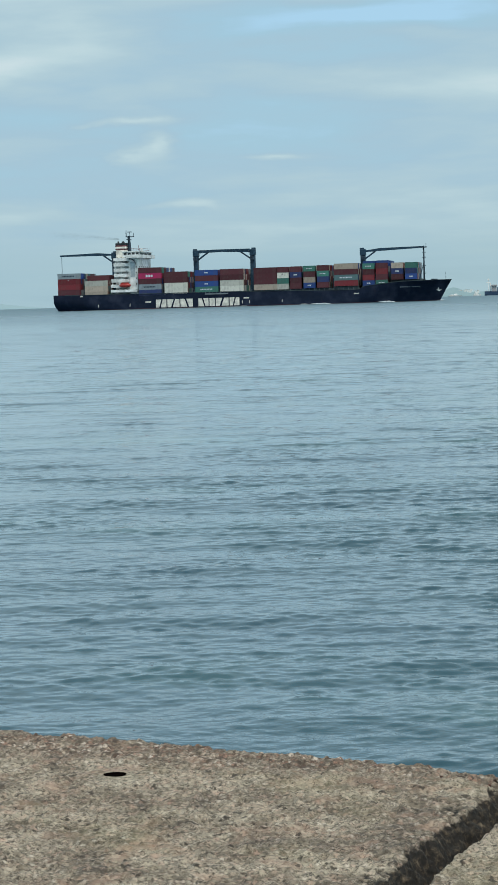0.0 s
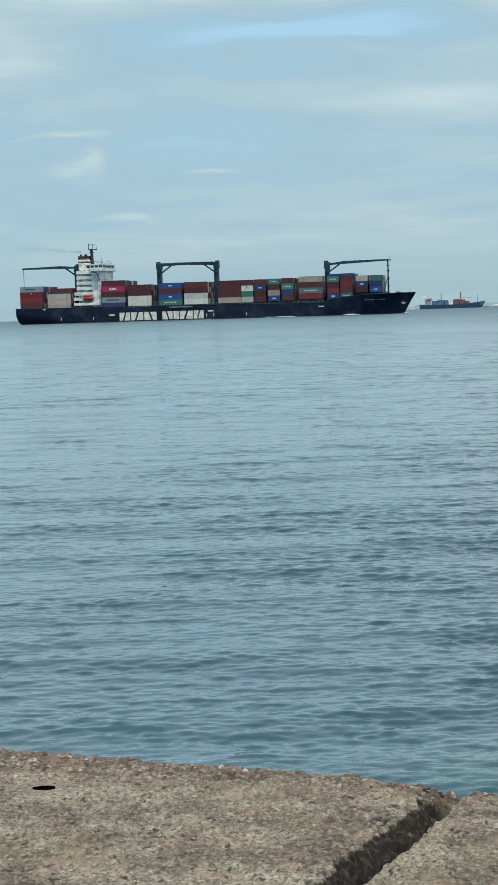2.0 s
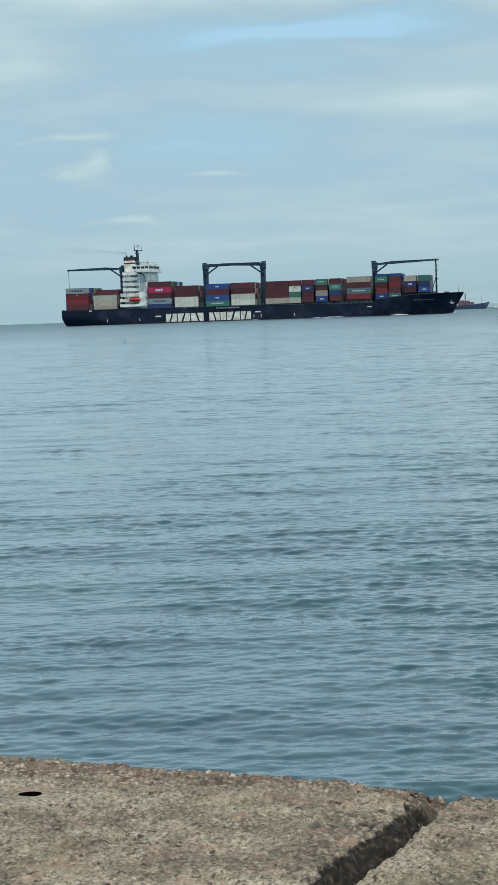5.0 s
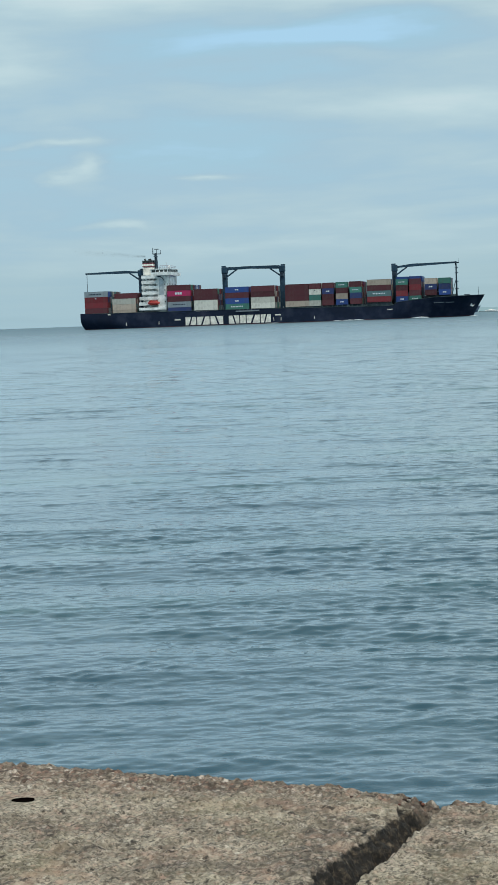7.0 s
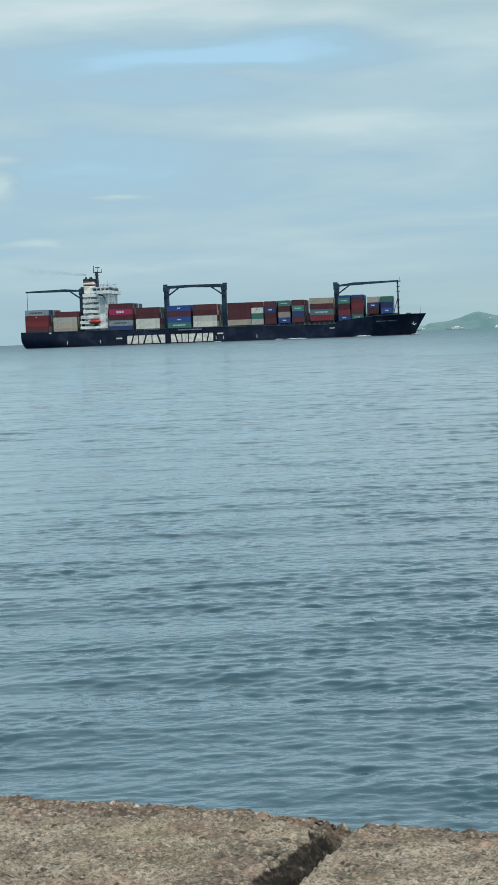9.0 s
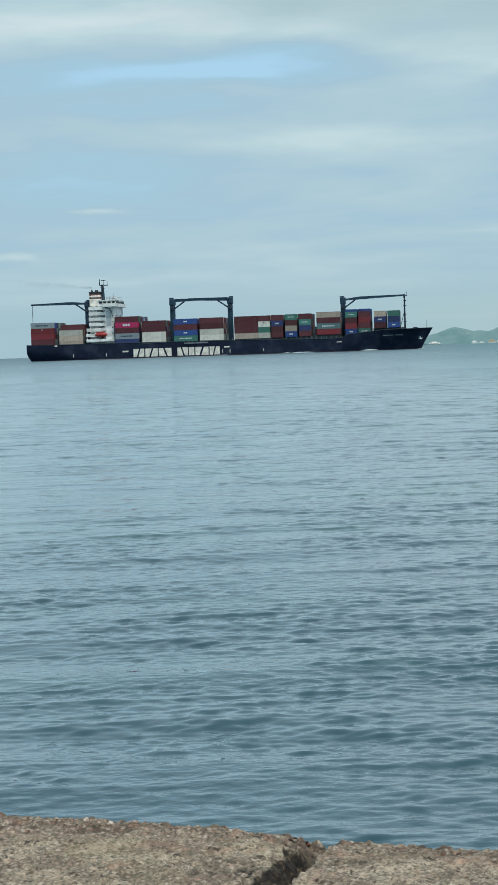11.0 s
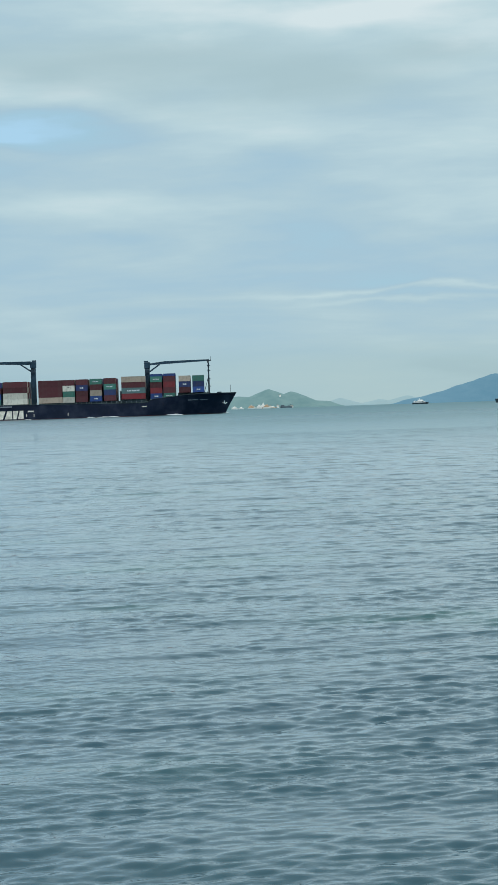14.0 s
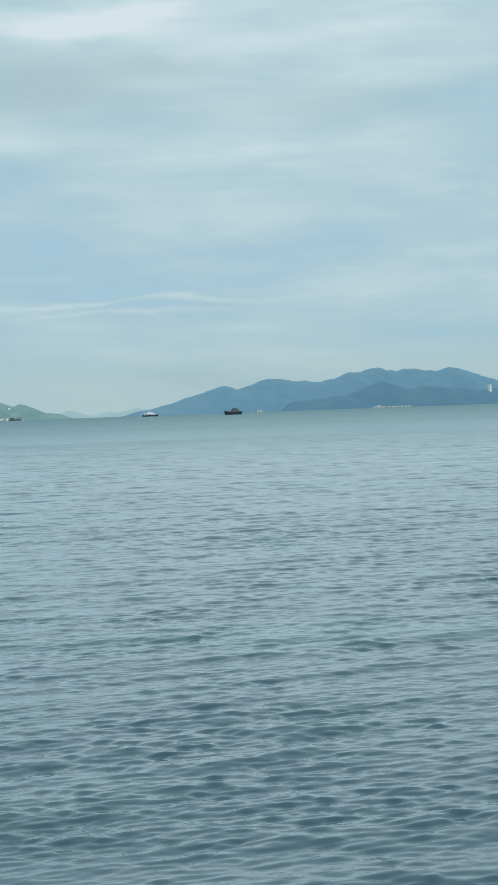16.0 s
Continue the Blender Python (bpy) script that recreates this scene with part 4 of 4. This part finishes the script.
# ---- hills and islands across the water ----
def build_hills(name, summits, y0, depth, x0, x1, material, label, rough=6.0, seed=1):
    """A chain of summits (x, height, fall to either side), sloping to the shore in front and behind."""
    xs = np.linspace(x0, x1, int((x1 - x0) / 4) + 2)
    ys = np.linspace(0, 1, 26)
    x, v = np.meshgrid(xs, ys, indexing="ij")
    ridge = np.max([px_h - fall * np.abs(xs - px) for px, px_h, fall in summits] + [0 * xs], axis=0)
    bell = np.exp(-(np.arange(-12, 13) / 1.1) ** 2)
    ridge = np.convolve(np.pad(ridge, 12, mode="edge"), bell / bell.sum(), mode="valid")
    ridge = ridge * np.clip((xs - x0) / 25, 0, 1) * np.clip((x1 - xs) / 25, 0, 1)
    ridge = ridge + 0.045 * ridge * fractal(xs / 30, xs * 0 + 0.3, 4, seed)
    slope = np.sin(np.pi * np.clip(v, 0, 1)) ** 0.8
    z = ridge[:, None] * slope - 0.6 + rough * 0.14 * fractal(x / 60, v * 6, 4, seed + 4) * np.minimum(1, ridge[:, None] / 30) * slope
    y = y0 + depth * v
    ob = sheet(name, np.stack([x, y, z], -1), len(xs), len(ys), material)
    return tagged(ob, label, "hill", kind="structure")


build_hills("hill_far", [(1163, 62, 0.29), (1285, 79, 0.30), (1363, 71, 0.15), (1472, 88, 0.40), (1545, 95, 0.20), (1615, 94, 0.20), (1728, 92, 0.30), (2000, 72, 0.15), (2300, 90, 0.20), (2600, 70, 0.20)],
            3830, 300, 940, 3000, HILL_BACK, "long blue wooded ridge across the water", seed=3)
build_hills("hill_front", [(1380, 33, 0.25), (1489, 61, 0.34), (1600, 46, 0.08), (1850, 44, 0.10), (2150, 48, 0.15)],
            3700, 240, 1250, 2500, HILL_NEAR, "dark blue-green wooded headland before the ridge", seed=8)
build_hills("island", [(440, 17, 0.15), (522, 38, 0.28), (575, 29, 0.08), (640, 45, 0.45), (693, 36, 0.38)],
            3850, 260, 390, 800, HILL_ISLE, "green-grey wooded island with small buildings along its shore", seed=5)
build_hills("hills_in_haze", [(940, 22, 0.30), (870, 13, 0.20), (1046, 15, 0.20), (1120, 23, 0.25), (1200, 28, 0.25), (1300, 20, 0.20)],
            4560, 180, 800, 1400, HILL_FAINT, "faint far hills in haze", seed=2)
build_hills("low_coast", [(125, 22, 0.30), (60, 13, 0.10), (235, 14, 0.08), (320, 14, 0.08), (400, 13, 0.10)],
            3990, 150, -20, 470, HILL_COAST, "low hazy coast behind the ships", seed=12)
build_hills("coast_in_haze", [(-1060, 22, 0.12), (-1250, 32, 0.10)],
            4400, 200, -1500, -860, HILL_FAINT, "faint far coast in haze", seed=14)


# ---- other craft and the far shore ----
# distance haze is put into these base colours by lightening the darker paints
FARNAVY = paint("hazed_navy_hull", rgb(62, 84, 112))
FARBLUE = paint("hazed_blue_cargo", rgb(88, 112, 142))
FARRED = paint("hazed_maroon_cargo", rgb(122, 86, 98))
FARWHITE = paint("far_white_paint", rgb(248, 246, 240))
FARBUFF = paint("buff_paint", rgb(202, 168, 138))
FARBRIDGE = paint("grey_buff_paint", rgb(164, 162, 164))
FARDARK = paint("hazed_dark_paint", rgb(76, 92, 104))
HARBOUR = paint("pale_harbour_walls", rgb(226, 226, 222))
TUGDARK = paint("dark_weathered_timber", rgb(48, 60, 70), 0.7, 0.1)
TUGBROWN = paint("brown_cabin_paint", rgb(130, 120, 110), 0.6, 0.15)
FERRYWHITE = paint("white_ferry_paint", rgb(232, 236, 236))
FERRYDARK = paint("dark_ferry_hull", rgb(38, 48, 60))


def small_hull(length, beam_, height, rise=0.5, bow=0.22):
    """A boat's hull, bow towards +x, with sheer and a raked stem."""
    bm = bmesh.new()
    n, levels = 16, (-0.4, 0.0, 0.5, 1.0)
    sides = []
    for side in (-1, 1):
        grid = []
        for lv in levels:
            row = []
            for i in range(n + 1):
                u = i / n
                x = (u - 0.5) * length + (0.06 * length * max(lv, 0) * (u ** 4))
                s = min(1, (1 - u) / bow)
                half = beam_ / 2 * (1 - (1 - s) ** 2) ** 0.7 * (0.82 + 0.18 * min(1, u * 5)) * (0.8 + 0.2 * max(lv, 0))
                top = height * (1 + rise * max(0, (u - 0.55) / 0.45) ** 2 + 0.12 * max(0, (0.25 - u) / 0.25) ** 2)
                row.append(bm.verts.new((x, side * half, lv * top if lv > 0 else lv * 1.5)))
            grid.append(row)
        sides.append(grid)
        for a in range(len(levels) - 1):
            for i in range(n):
                q = [grid[a][i], grid[a][i + 1], grid[a + 1][i + 1], grid[a + 1][i]]
                bm.faces.new(q if side < 0 else q[::-1])
    for i in range(n):
        bm.faces.new((sides[0][-1][i], sides[0][-1][i + 1], sides[1][-1][i + 1], sides[1][-1][i]))
    for a in range(len(levels) - 1):
        bm.faces.new((sides[0][a][0], sides[0][a + 1][0], sides[1][a + 1][0], sides[1][a][0]))
    bmesh.ops.remove_doubles(bm, verts=bm.verts, dist=0.001)
    bmesh.ops.recalc_face_normals(bm, faces=bm.faces)
    return bm


def craft(name, label, category, x, y, turn=0):
    ob = tagged(new(name), label, category)
    ob.matrix_basis = pose(x, y, 0, 0, 0, turn)
    return ob


def build_far_ship():
    ship2 = craft("cargo_ship", "hazy dark blue container ship with buff cranes, far across the water", "ship", 256, 3940)
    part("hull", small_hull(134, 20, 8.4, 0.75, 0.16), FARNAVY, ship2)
    part("bridge", boxes((-52, -42, -8, 8, 6.5, 20), (-54, -41, -10, 10, 20, 23), bevel=0.4), FARBRIDGE, ship2, "grey and buff bridge house")
    part("mast", boxes((-59.6, -58.4, -0.6, 0.6, 6, 37), (-63, -55, -0.5, 0.5, 27, 28.5), (-61.5, -56.5, -0.5, 0.5, 33.5, 35)), FARWHITE, ship2)
    part("funnel", boxes((-56, -53, -3, 3, 8, 27), bevel=0.5), FARWHITE, ship2)
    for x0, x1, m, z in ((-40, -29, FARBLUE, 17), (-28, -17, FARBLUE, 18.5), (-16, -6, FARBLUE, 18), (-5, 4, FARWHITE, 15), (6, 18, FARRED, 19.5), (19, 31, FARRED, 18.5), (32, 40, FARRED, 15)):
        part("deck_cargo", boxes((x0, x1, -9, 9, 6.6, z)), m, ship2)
    for x in (-20, 22):
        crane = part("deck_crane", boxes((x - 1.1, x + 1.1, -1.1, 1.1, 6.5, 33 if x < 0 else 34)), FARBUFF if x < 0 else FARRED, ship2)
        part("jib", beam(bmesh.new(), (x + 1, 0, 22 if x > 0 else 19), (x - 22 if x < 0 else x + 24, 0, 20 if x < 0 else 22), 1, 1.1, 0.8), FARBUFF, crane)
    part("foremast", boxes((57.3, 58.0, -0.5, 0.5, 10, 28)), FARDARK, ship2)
    # white craft lying round it
    for x, y, n, high in ((172, 3930, 16, 5.5), (350, 3935, 46, 4.0), (405, 3945, 50, 5.0), (455, 3840, 40, 4.6), (120, 3960, 18, 3.0), (128, 3950, 22, 4)):
        b = craft("launch", "small white passenger launch on the far water", "boat", x, y, 180 if x > 300 else 0)
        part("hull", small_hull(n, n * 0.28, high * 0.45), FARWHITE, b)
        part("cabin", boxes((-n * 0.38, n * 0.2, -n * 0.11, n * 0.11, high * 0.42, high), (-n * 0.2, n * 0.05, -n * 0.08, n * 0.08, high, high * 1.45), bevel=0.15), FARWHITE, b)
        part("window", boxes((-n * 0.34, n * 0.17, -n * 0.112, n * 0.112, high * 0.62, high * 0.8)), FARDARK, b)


def build_ferry():
    b = craft("ferry", "small white ferry with a dark hull", "boat", 611, 2460, 4)
    part("hull", small_hull(22.5, 6.5, 2.0, 0.35, 0.2), FERRYDARK, b, "dark blue-black hull")
    house = part("deckhouse", boxes((-9.8, 6.5, -2.9, 2.9, 1.9, 4.1), bevel=0.2), FERRYWHITE, b)
    part("upper_deck", boxes((-8.8, 4.2, -2.6, 2.6, 4.1, 4.35), (-3.5, 3.4, -2.2, 2.2, 4.35, 6.1), bevel=0.1), FERRYWHITE, b)
    for k in range(7):
        part("window", boxes((-9 + k * 2.1, -7.6 + k * 2.1, -2.95, -2.86, 2.8, 3.5)), FERRYDARK, house)
    part("mast", boxes((-1.1, -0.85, -0.12, 0.12, 6.1, 8.4)), FERRYWHITE, b)


def build_tug():
    b = craft("work_boat", "dark old work boat with a brown cabin", "boat", 446.5, 1500, 176)
    part("hull", small_hull(14.5, 5.0, 2.5, 0.35, 0.28), TUGDARK, b, "dark weathered hull")
    cabin = part("cabin", boxes((-5.0, 1.8, -1.9, 1.9, 2.3, 3.9), (-3.2, 0.6, -1.7, 1.7, 3.9, 5.1), bevel=0.12), TUGBROWN, b)
    part("roof", boxes((-5.4, 2.0, -2.1, 2.1, 3.9, 4.05), (-3.7, 1.1, -2.0, 2.0, 5.1, 5.3)), TUGDARK, cabin)
    for k in range(4):
        part("window", boxes((-4.6 + k * 1.55, -3.6 + k * 1.55, -1.94, -1.86, 2.9, 3.5)), TUGDARK, cabin)
    part("mast", rod(bmesh.new(), (-1.2, 0, 5.2), (-1.2, 0, 6.9), 0.09), TUGDARK, b)
    part("rail", boxes((3.2, 6.4, -1.7, -1.6, 3.0, 3.5), (3.2, 6.4, 1.6, 1.7, 3.0, 3.5)), TUGBROWN, b)


def build_shore():
    # craft along the island's shore
    k = 3838 / 4000
    for x, n, high, m in ((568, 15, 5, FARWHITE), (583, 11, 3.5, FARWHITE), (606, 17, 6, FARWHITE), (624, 14, 7, FARWHITE), (633, 12, 9, FARBUFF), (641, 17, 7, FARWHITE), (655, 14, 4, FARBUFF)):
        b = craft("moored_boat", "white boat moored off the wooded island", "boat", x * k, 3838, 0)
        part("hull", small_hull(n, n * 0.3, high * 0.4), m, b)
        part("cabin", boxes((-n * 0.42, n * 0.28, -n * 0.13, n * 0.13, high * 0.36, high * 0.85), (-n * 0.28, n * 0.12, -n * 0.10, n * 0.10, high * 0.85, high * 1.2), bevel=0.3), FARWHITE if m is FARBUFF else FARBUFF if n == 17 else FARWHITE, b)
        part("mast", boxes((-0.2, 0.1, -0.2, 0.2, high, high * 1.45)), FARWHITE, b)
    barge = craft("crane_barge", "dark barge with a raised boom off the island", "boat", 684 * k, 3836)
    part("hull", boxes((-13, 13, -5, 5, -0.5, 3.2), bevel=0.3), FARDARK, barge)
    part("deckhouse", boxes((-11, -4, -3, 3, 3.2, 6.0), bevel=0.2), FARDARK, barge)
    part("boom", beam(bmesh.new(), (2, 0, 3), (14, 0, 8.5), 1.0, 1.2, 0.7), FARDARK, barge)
    rr = random.Random(3)
    for x, z, n in ((700, 2, 5), (560, 22, 4), (683, 26, 4.5), (668, 4, 5), (648, 3, 6), (612, 3, 5)):
        y = 3851
        b = tagged(new("shore_house"), "small pale house on the wooded island shore", "house")
        b.matrix_basis = pose(x * k, y if z < 10 else 3905, -0.6)
        part("wall", boxes((-n / 2, n / 2, -2, 6, -6 if z < 10 else z - 9, z + 3)), FARWHITE, b)
        part("roof", boxes((-n / 2 - 0.4, n / 2 + 0.4, -2.4, 6.4, z + 3, z + 3.6)), FARBUFF, b)
    # white houses on the low coast
    for x, n, high in ((139, 9, 7.5), (150, 6, 6.0), (156, 4, 8.5), (161, 6, 5.5), (173, 4, 5.0), (179, 5, 6.5), (196, 4, 4.5), (104, 6, 3.6), (112, 4, 4.0), (119, 8, 3.2), (127, 5, 3.8), (134, 6, 3.9), (145, 7, 3.0), (153, 5, 3.6), (164, 6, 3.3), (114, 7, 6.0), (122, 5, 5.2), (130, 6, 6.2)):
        b = tagged(new("coast_house"), "small white house on the low hazy coast", "house")
        b.matrix_basis = pose(x, 4030 if high > 4 else 4046, 6 if high > 4 else 11)
        part("wall", boxes((-n / 2, n / 2, -3, 9, -1, high)), HARBOUR, b)
        part("roof", boxes((-n / 2 - 0.3, n / 2 + 0.3, -3.3, 9.3, high, high + 0.5)), HARBOUR, b)
    # the little harbour under the ridge
    k = 3692 / 4000
    for i in range(13):
        x = 1540 + i * 7.6 + rr.uniform(-2, 2)
        n, high = rr.uniform(2.2, 4.6), rr.uniform(1.6, 3.4) * (2.4 if i in (1, 2) else 1)
        b = tagged(new("harbour_building"), "small white building by the far harbour", "building")
        b.matrix_basis = pose(x * k, 3692, 0)
        part("wall", boxes((-n / 2, n / 2, -3, 9, -1, high)), HARBOUR, b)
        part("roof", boxes((-n / 2 - 0.3, n / 2 + 0.3, -3.3, 9.3, high, high + 0.3)), HARBOUR, b)
    for x in (1250, 1258):
        b = tagged(new("shore_house"), "small pale house at the foot of the ridge", "house")
        b.matrix_basis = pose(x * 3822 / 4000, 3822, 0)
        part("wall", boxes((-1.8, 1.8, -2, 12, -1, 3.6)), HARBOUR, b)
        part("roof", boxes((-2.0, 2.0, -2.3, 12.3, 3.6, 4.1)), HARBOUR, b)
    b = tagged(new("lookout_house"), "white house high on the headland", "house")
    b.matrix_basis = pose(1838 * 0.9425, 3770, 40)
    part("wall", boxes((-2, 2, -6, 6, -25, 3.6)), FARWHITE, b)
    part("roof", boxes((-2.2, 2.2, -6.3, 6.3, 3.6, 4.1)), FARWHITE, b)


build_far_ship()
build_ferry()
build_tug()
build_shore()


# ---- foam at the hull ----
def build_foam():
    foam = Shade("white_foam", 0.8)
    foam.colour(foam.ramp(foam.noise(0.9, 4), (0.35, (0.45, 0.55, 0.58)), (0.6, (0.8, 0.84, 0.85))))
    rr = random.Random(5)
    for x0, x1, thick, high in ((29.5, 33.5, 1.0, 0.35), (35.0, 45.5, 1.3, 0.45), (70.0, 78.5, 1.6, 0.6), (99.0, 102.5, 1.2, 0.45), (-2.5, 1.5, 0.8, 0.25)):
        bm = bmesh.new()
        for i in range(int((x1 - x0) * 5)):
            x = rr.uniform(x0, x1)
            s = math.sin(math.pi * (x - x0) / (x1 - x0))
            b = half_beam(x, 0) if x < 100.6 else rr.uniform(0, 1.5)
            r = rr.uniform(0.2, 0.45) * thick * (0.4 + 0.6 * s)
            bmesh.ops.create_icosphere(bm, subdivisions=1, radius=1, matrix=Matrix.LocRotScale((x, -b - rr.uniform(0, thick * 0.6), rr.uniform(0, high * 0.4)), None, (r * 1.6, r, high * rr.uniform(0.4, 1.0) * (0.4 + 0.6 * s))))
        part("foam", bm, foam.mat, ship, "white foam thrown up along the waterline")["kind"] = "stuff"


build_foam()


# ---- pebbles laid bare along the worn edges of the blocks ----
def build_pebbles():
    s = Shade("bare_pebble", 0.85)
    info = s.nt.nodes.new("ShaderNodeObjectInfo")
    tone = s.ramp(info.outputs["Random"], (0.0, rgb(48, 34, 29)), (0.30, rgb(100, 58, 46)), (0.52, rgb(148, 92, 74)), (0.68, rgb(124, 104, 90)), (0.85, rgb(72, 62, 58)), (1.0, rgb(206, 194, 180)))
    s.colour(s.mix(s.ramp(s.noise(90, 4), (0.4, 0.5), (0.6, 0.0)), tone, rgb(70, 60, 50)))
    s.bump(s.noise(140, 3), 0.5, 0.004)
    rr = random.Random(12)
    shapes = []
    for k in range(7):
        bm = bmesh.new()
        bmesh.ops.create_icosphere(bm, subdivisions=1, radius=1)
        for v in bm.verts:
            v.co *= rr.uniform(0.75, 1.15)
        for f in bm.faces:
            f.smooth = k % 2 == 0
        me = bpy.data.meshes.new("pebble")
        bm.to_mesh(me)
        bm.free()
        me.materials.append(s.mat)
        shapes.append(me)

    def lay(block, u, w, z, size):
        ob = new("pebble", rr.choice(shapes))
        ob.parent = block
        x = CORNER.x + ALONG.x * u + INWARD.x * w
        y = CORNER.y + ALONG.y * u + INWARD.y * w
        ob.matrix_basis = Matrix.LocRotScale((x, y, z), Euler((rr.uniform(0, 6), rr.uniform(-0.5, 0.5), rr.uniform(0, 6))), (size, size * rr.uniform(0.6, 1.0), size * rr.uniform(0.4, 0.7)))

    for block, u0, u1, n in ((block_left, -1.75, -0.13, 238), (block_right, 0.10, 1.15, 150)):
        for i in range(n):
            w = abs(rr.gauss(0, 0.038))
            lay(block, rr.uniform(u0, u1), 0.004 + w, TOP - (0.006 if block is block_left else 0.016) - 0.034 * max(0, 1 - w / 0.045) ** 2 - 0.003, rr.uniform(0.006, 0.0135))
    for i in range(40):
        u, w = rr.uniform(-0.115, -0.035), abs(rr.gauss(0.03, 0.07)) + 0.02
        lay(block_left, u, w, TOP - 0.002 - float(shoulder(w)) * max(0, 0.095 + 0.028 + u), rr.uniform(0.005, 0.010))


build_pebbles()


def build_hole_disc():
    """Shallow near-black disc that stands for the dark hole in the block."""
    bm = bmesh.new()
    rings = []
    for r, z in ((0.037, -0.012), (0.037, 0.0026), (0.034, 0.0026), (0.030, 0.0020), (0.012, 0.0018)):
        rings.append([bm.verts.new((r * math.cos(a), r * (0.66 + 0.10 * math.cos(a)) * math.sin(a), z)) for a in [2 * math.pi * k / 28 for k in range(28)]])
    for a, b in zip(rings, rings[1:]):
        for k in range(28):
            bm.faces.new((a[k], a[(k + 1) % 28], b[(k + 1) % 28], b[k]))
    bm.faces.new(rings[-1])
    ob = part("iron_socket", bm, PIT, block_left, "near-black disc standing for a dark hole in the concrete")
    ob.matrix_basis = pose(HOLE[0], HOLE[1], TOP)


build_hole_disc()


# ---- thin smoke trailing from the funnel ----
def build_smoke():
    s = Shade("thin_smoke", 1.0)
    s.bsdf.inputs["Base Color"].default_value = (0.13, 0.13, 0.13, 1)
    s.bsdf.inputs["Specular IOR Level"].default_value = 0.0
    sep = s.nt.nodes.new("ShaderNodeSeparateXYZ")
    s.link(s.coord, sep.inputs[0])

    def calc(op, a, b):
        n = s.nt.nodes.new("ShaderNodeMath")
        n.operation = op
        for i, v in enumerate((a, b)):
            if isinstance(v, (int, float)):
                n.inputs[i].default_value = v
            else:
                s.link(v, n.inputs[i])
        return n.outputs[0]

    # dense along its own line, thinning to nothing at its rim and with its length
    back = calc("SUBTRACT", -70.5, sep.outputs[0])
    centre = calc("ADD", 37.6, calc("MULTIPLY", back, 0.10))
    spread = calc("ADD", 0.7, calc("MULTIPLY", back, 0.055))
    off = calc("ABSOLUTE", calc("DIVIDE", calc("SUBTRACT", sep.outputs[2], centre), spread), 0)
    core = s.ramp(off, (0.0, 1.0), (0.35, 0.7), (0.75, 0.18), (1.0, 0.0))
    fade = s.ramp(calc("DIVIDE", back, 45.0), (0.0, 1.0), (0.25, 0.5), (0.95, 0.0))
    veil = calc("MULTIPLY", calc("MULTIPLY", core, fade), s.ramp(s.noise((0.10, 0.2, 0.35), 4, 0.6), (0.32, 0.1), (0.66, 1.0)))
    s.link(calc("MULTIPLY", veil, 0.34), s.bsdf.inputs["Alpha"])
    smoke = tagged(new("smoke"), "thin brownish smoke trailing aft from a ship's funnel", "smoke")
    for x0, x1 in ((-71.5, -84.0), (-84.0, -98.0), (-98.0, -114.0)):
        bm = bmesh.new()
        rings = []
        for i in range(9):
            x = x0 + (x1 - x0) * i / 8
            r = 0.7 + 0.055 * (-70.5 - x)
            rings.append([bm.verts.new((x, 1.3 * r * math.cos(a), 37.6 + 0.10 * (-70.5 - x) + r * math.sin(a))) for a in [2 * math.pi * k / 20 for k in range(20)]])
        for a, b in zip(rings, rings[1:]):
            for k in range(20):
                bm.faces.new((a[k], a[(k + 1) % 20], b[(k + 1) % 20], b[k])).smooth = True
        part("puff", bm, s.mat, smoke)
    carried_things.append((smoke, 0, 0, 0))


build_smoke()


# ---- all that moves ----
def motions():
    walk(ship, [(t, ship_pose(t)) for t in (0, 8, 16)])
    for ob, x, y, z in carried_things:
        walk(ob, [(t, ship_pose(t, x, y, z)) for t in (0, 8, 16)])
    # the waves run slowly towards the wall
    walk(water, [(t, pose(-0.5 + 0.05 * t, 4.4 - 0.55 * t, 0)) for t in (0, 8, 16)])


motions()
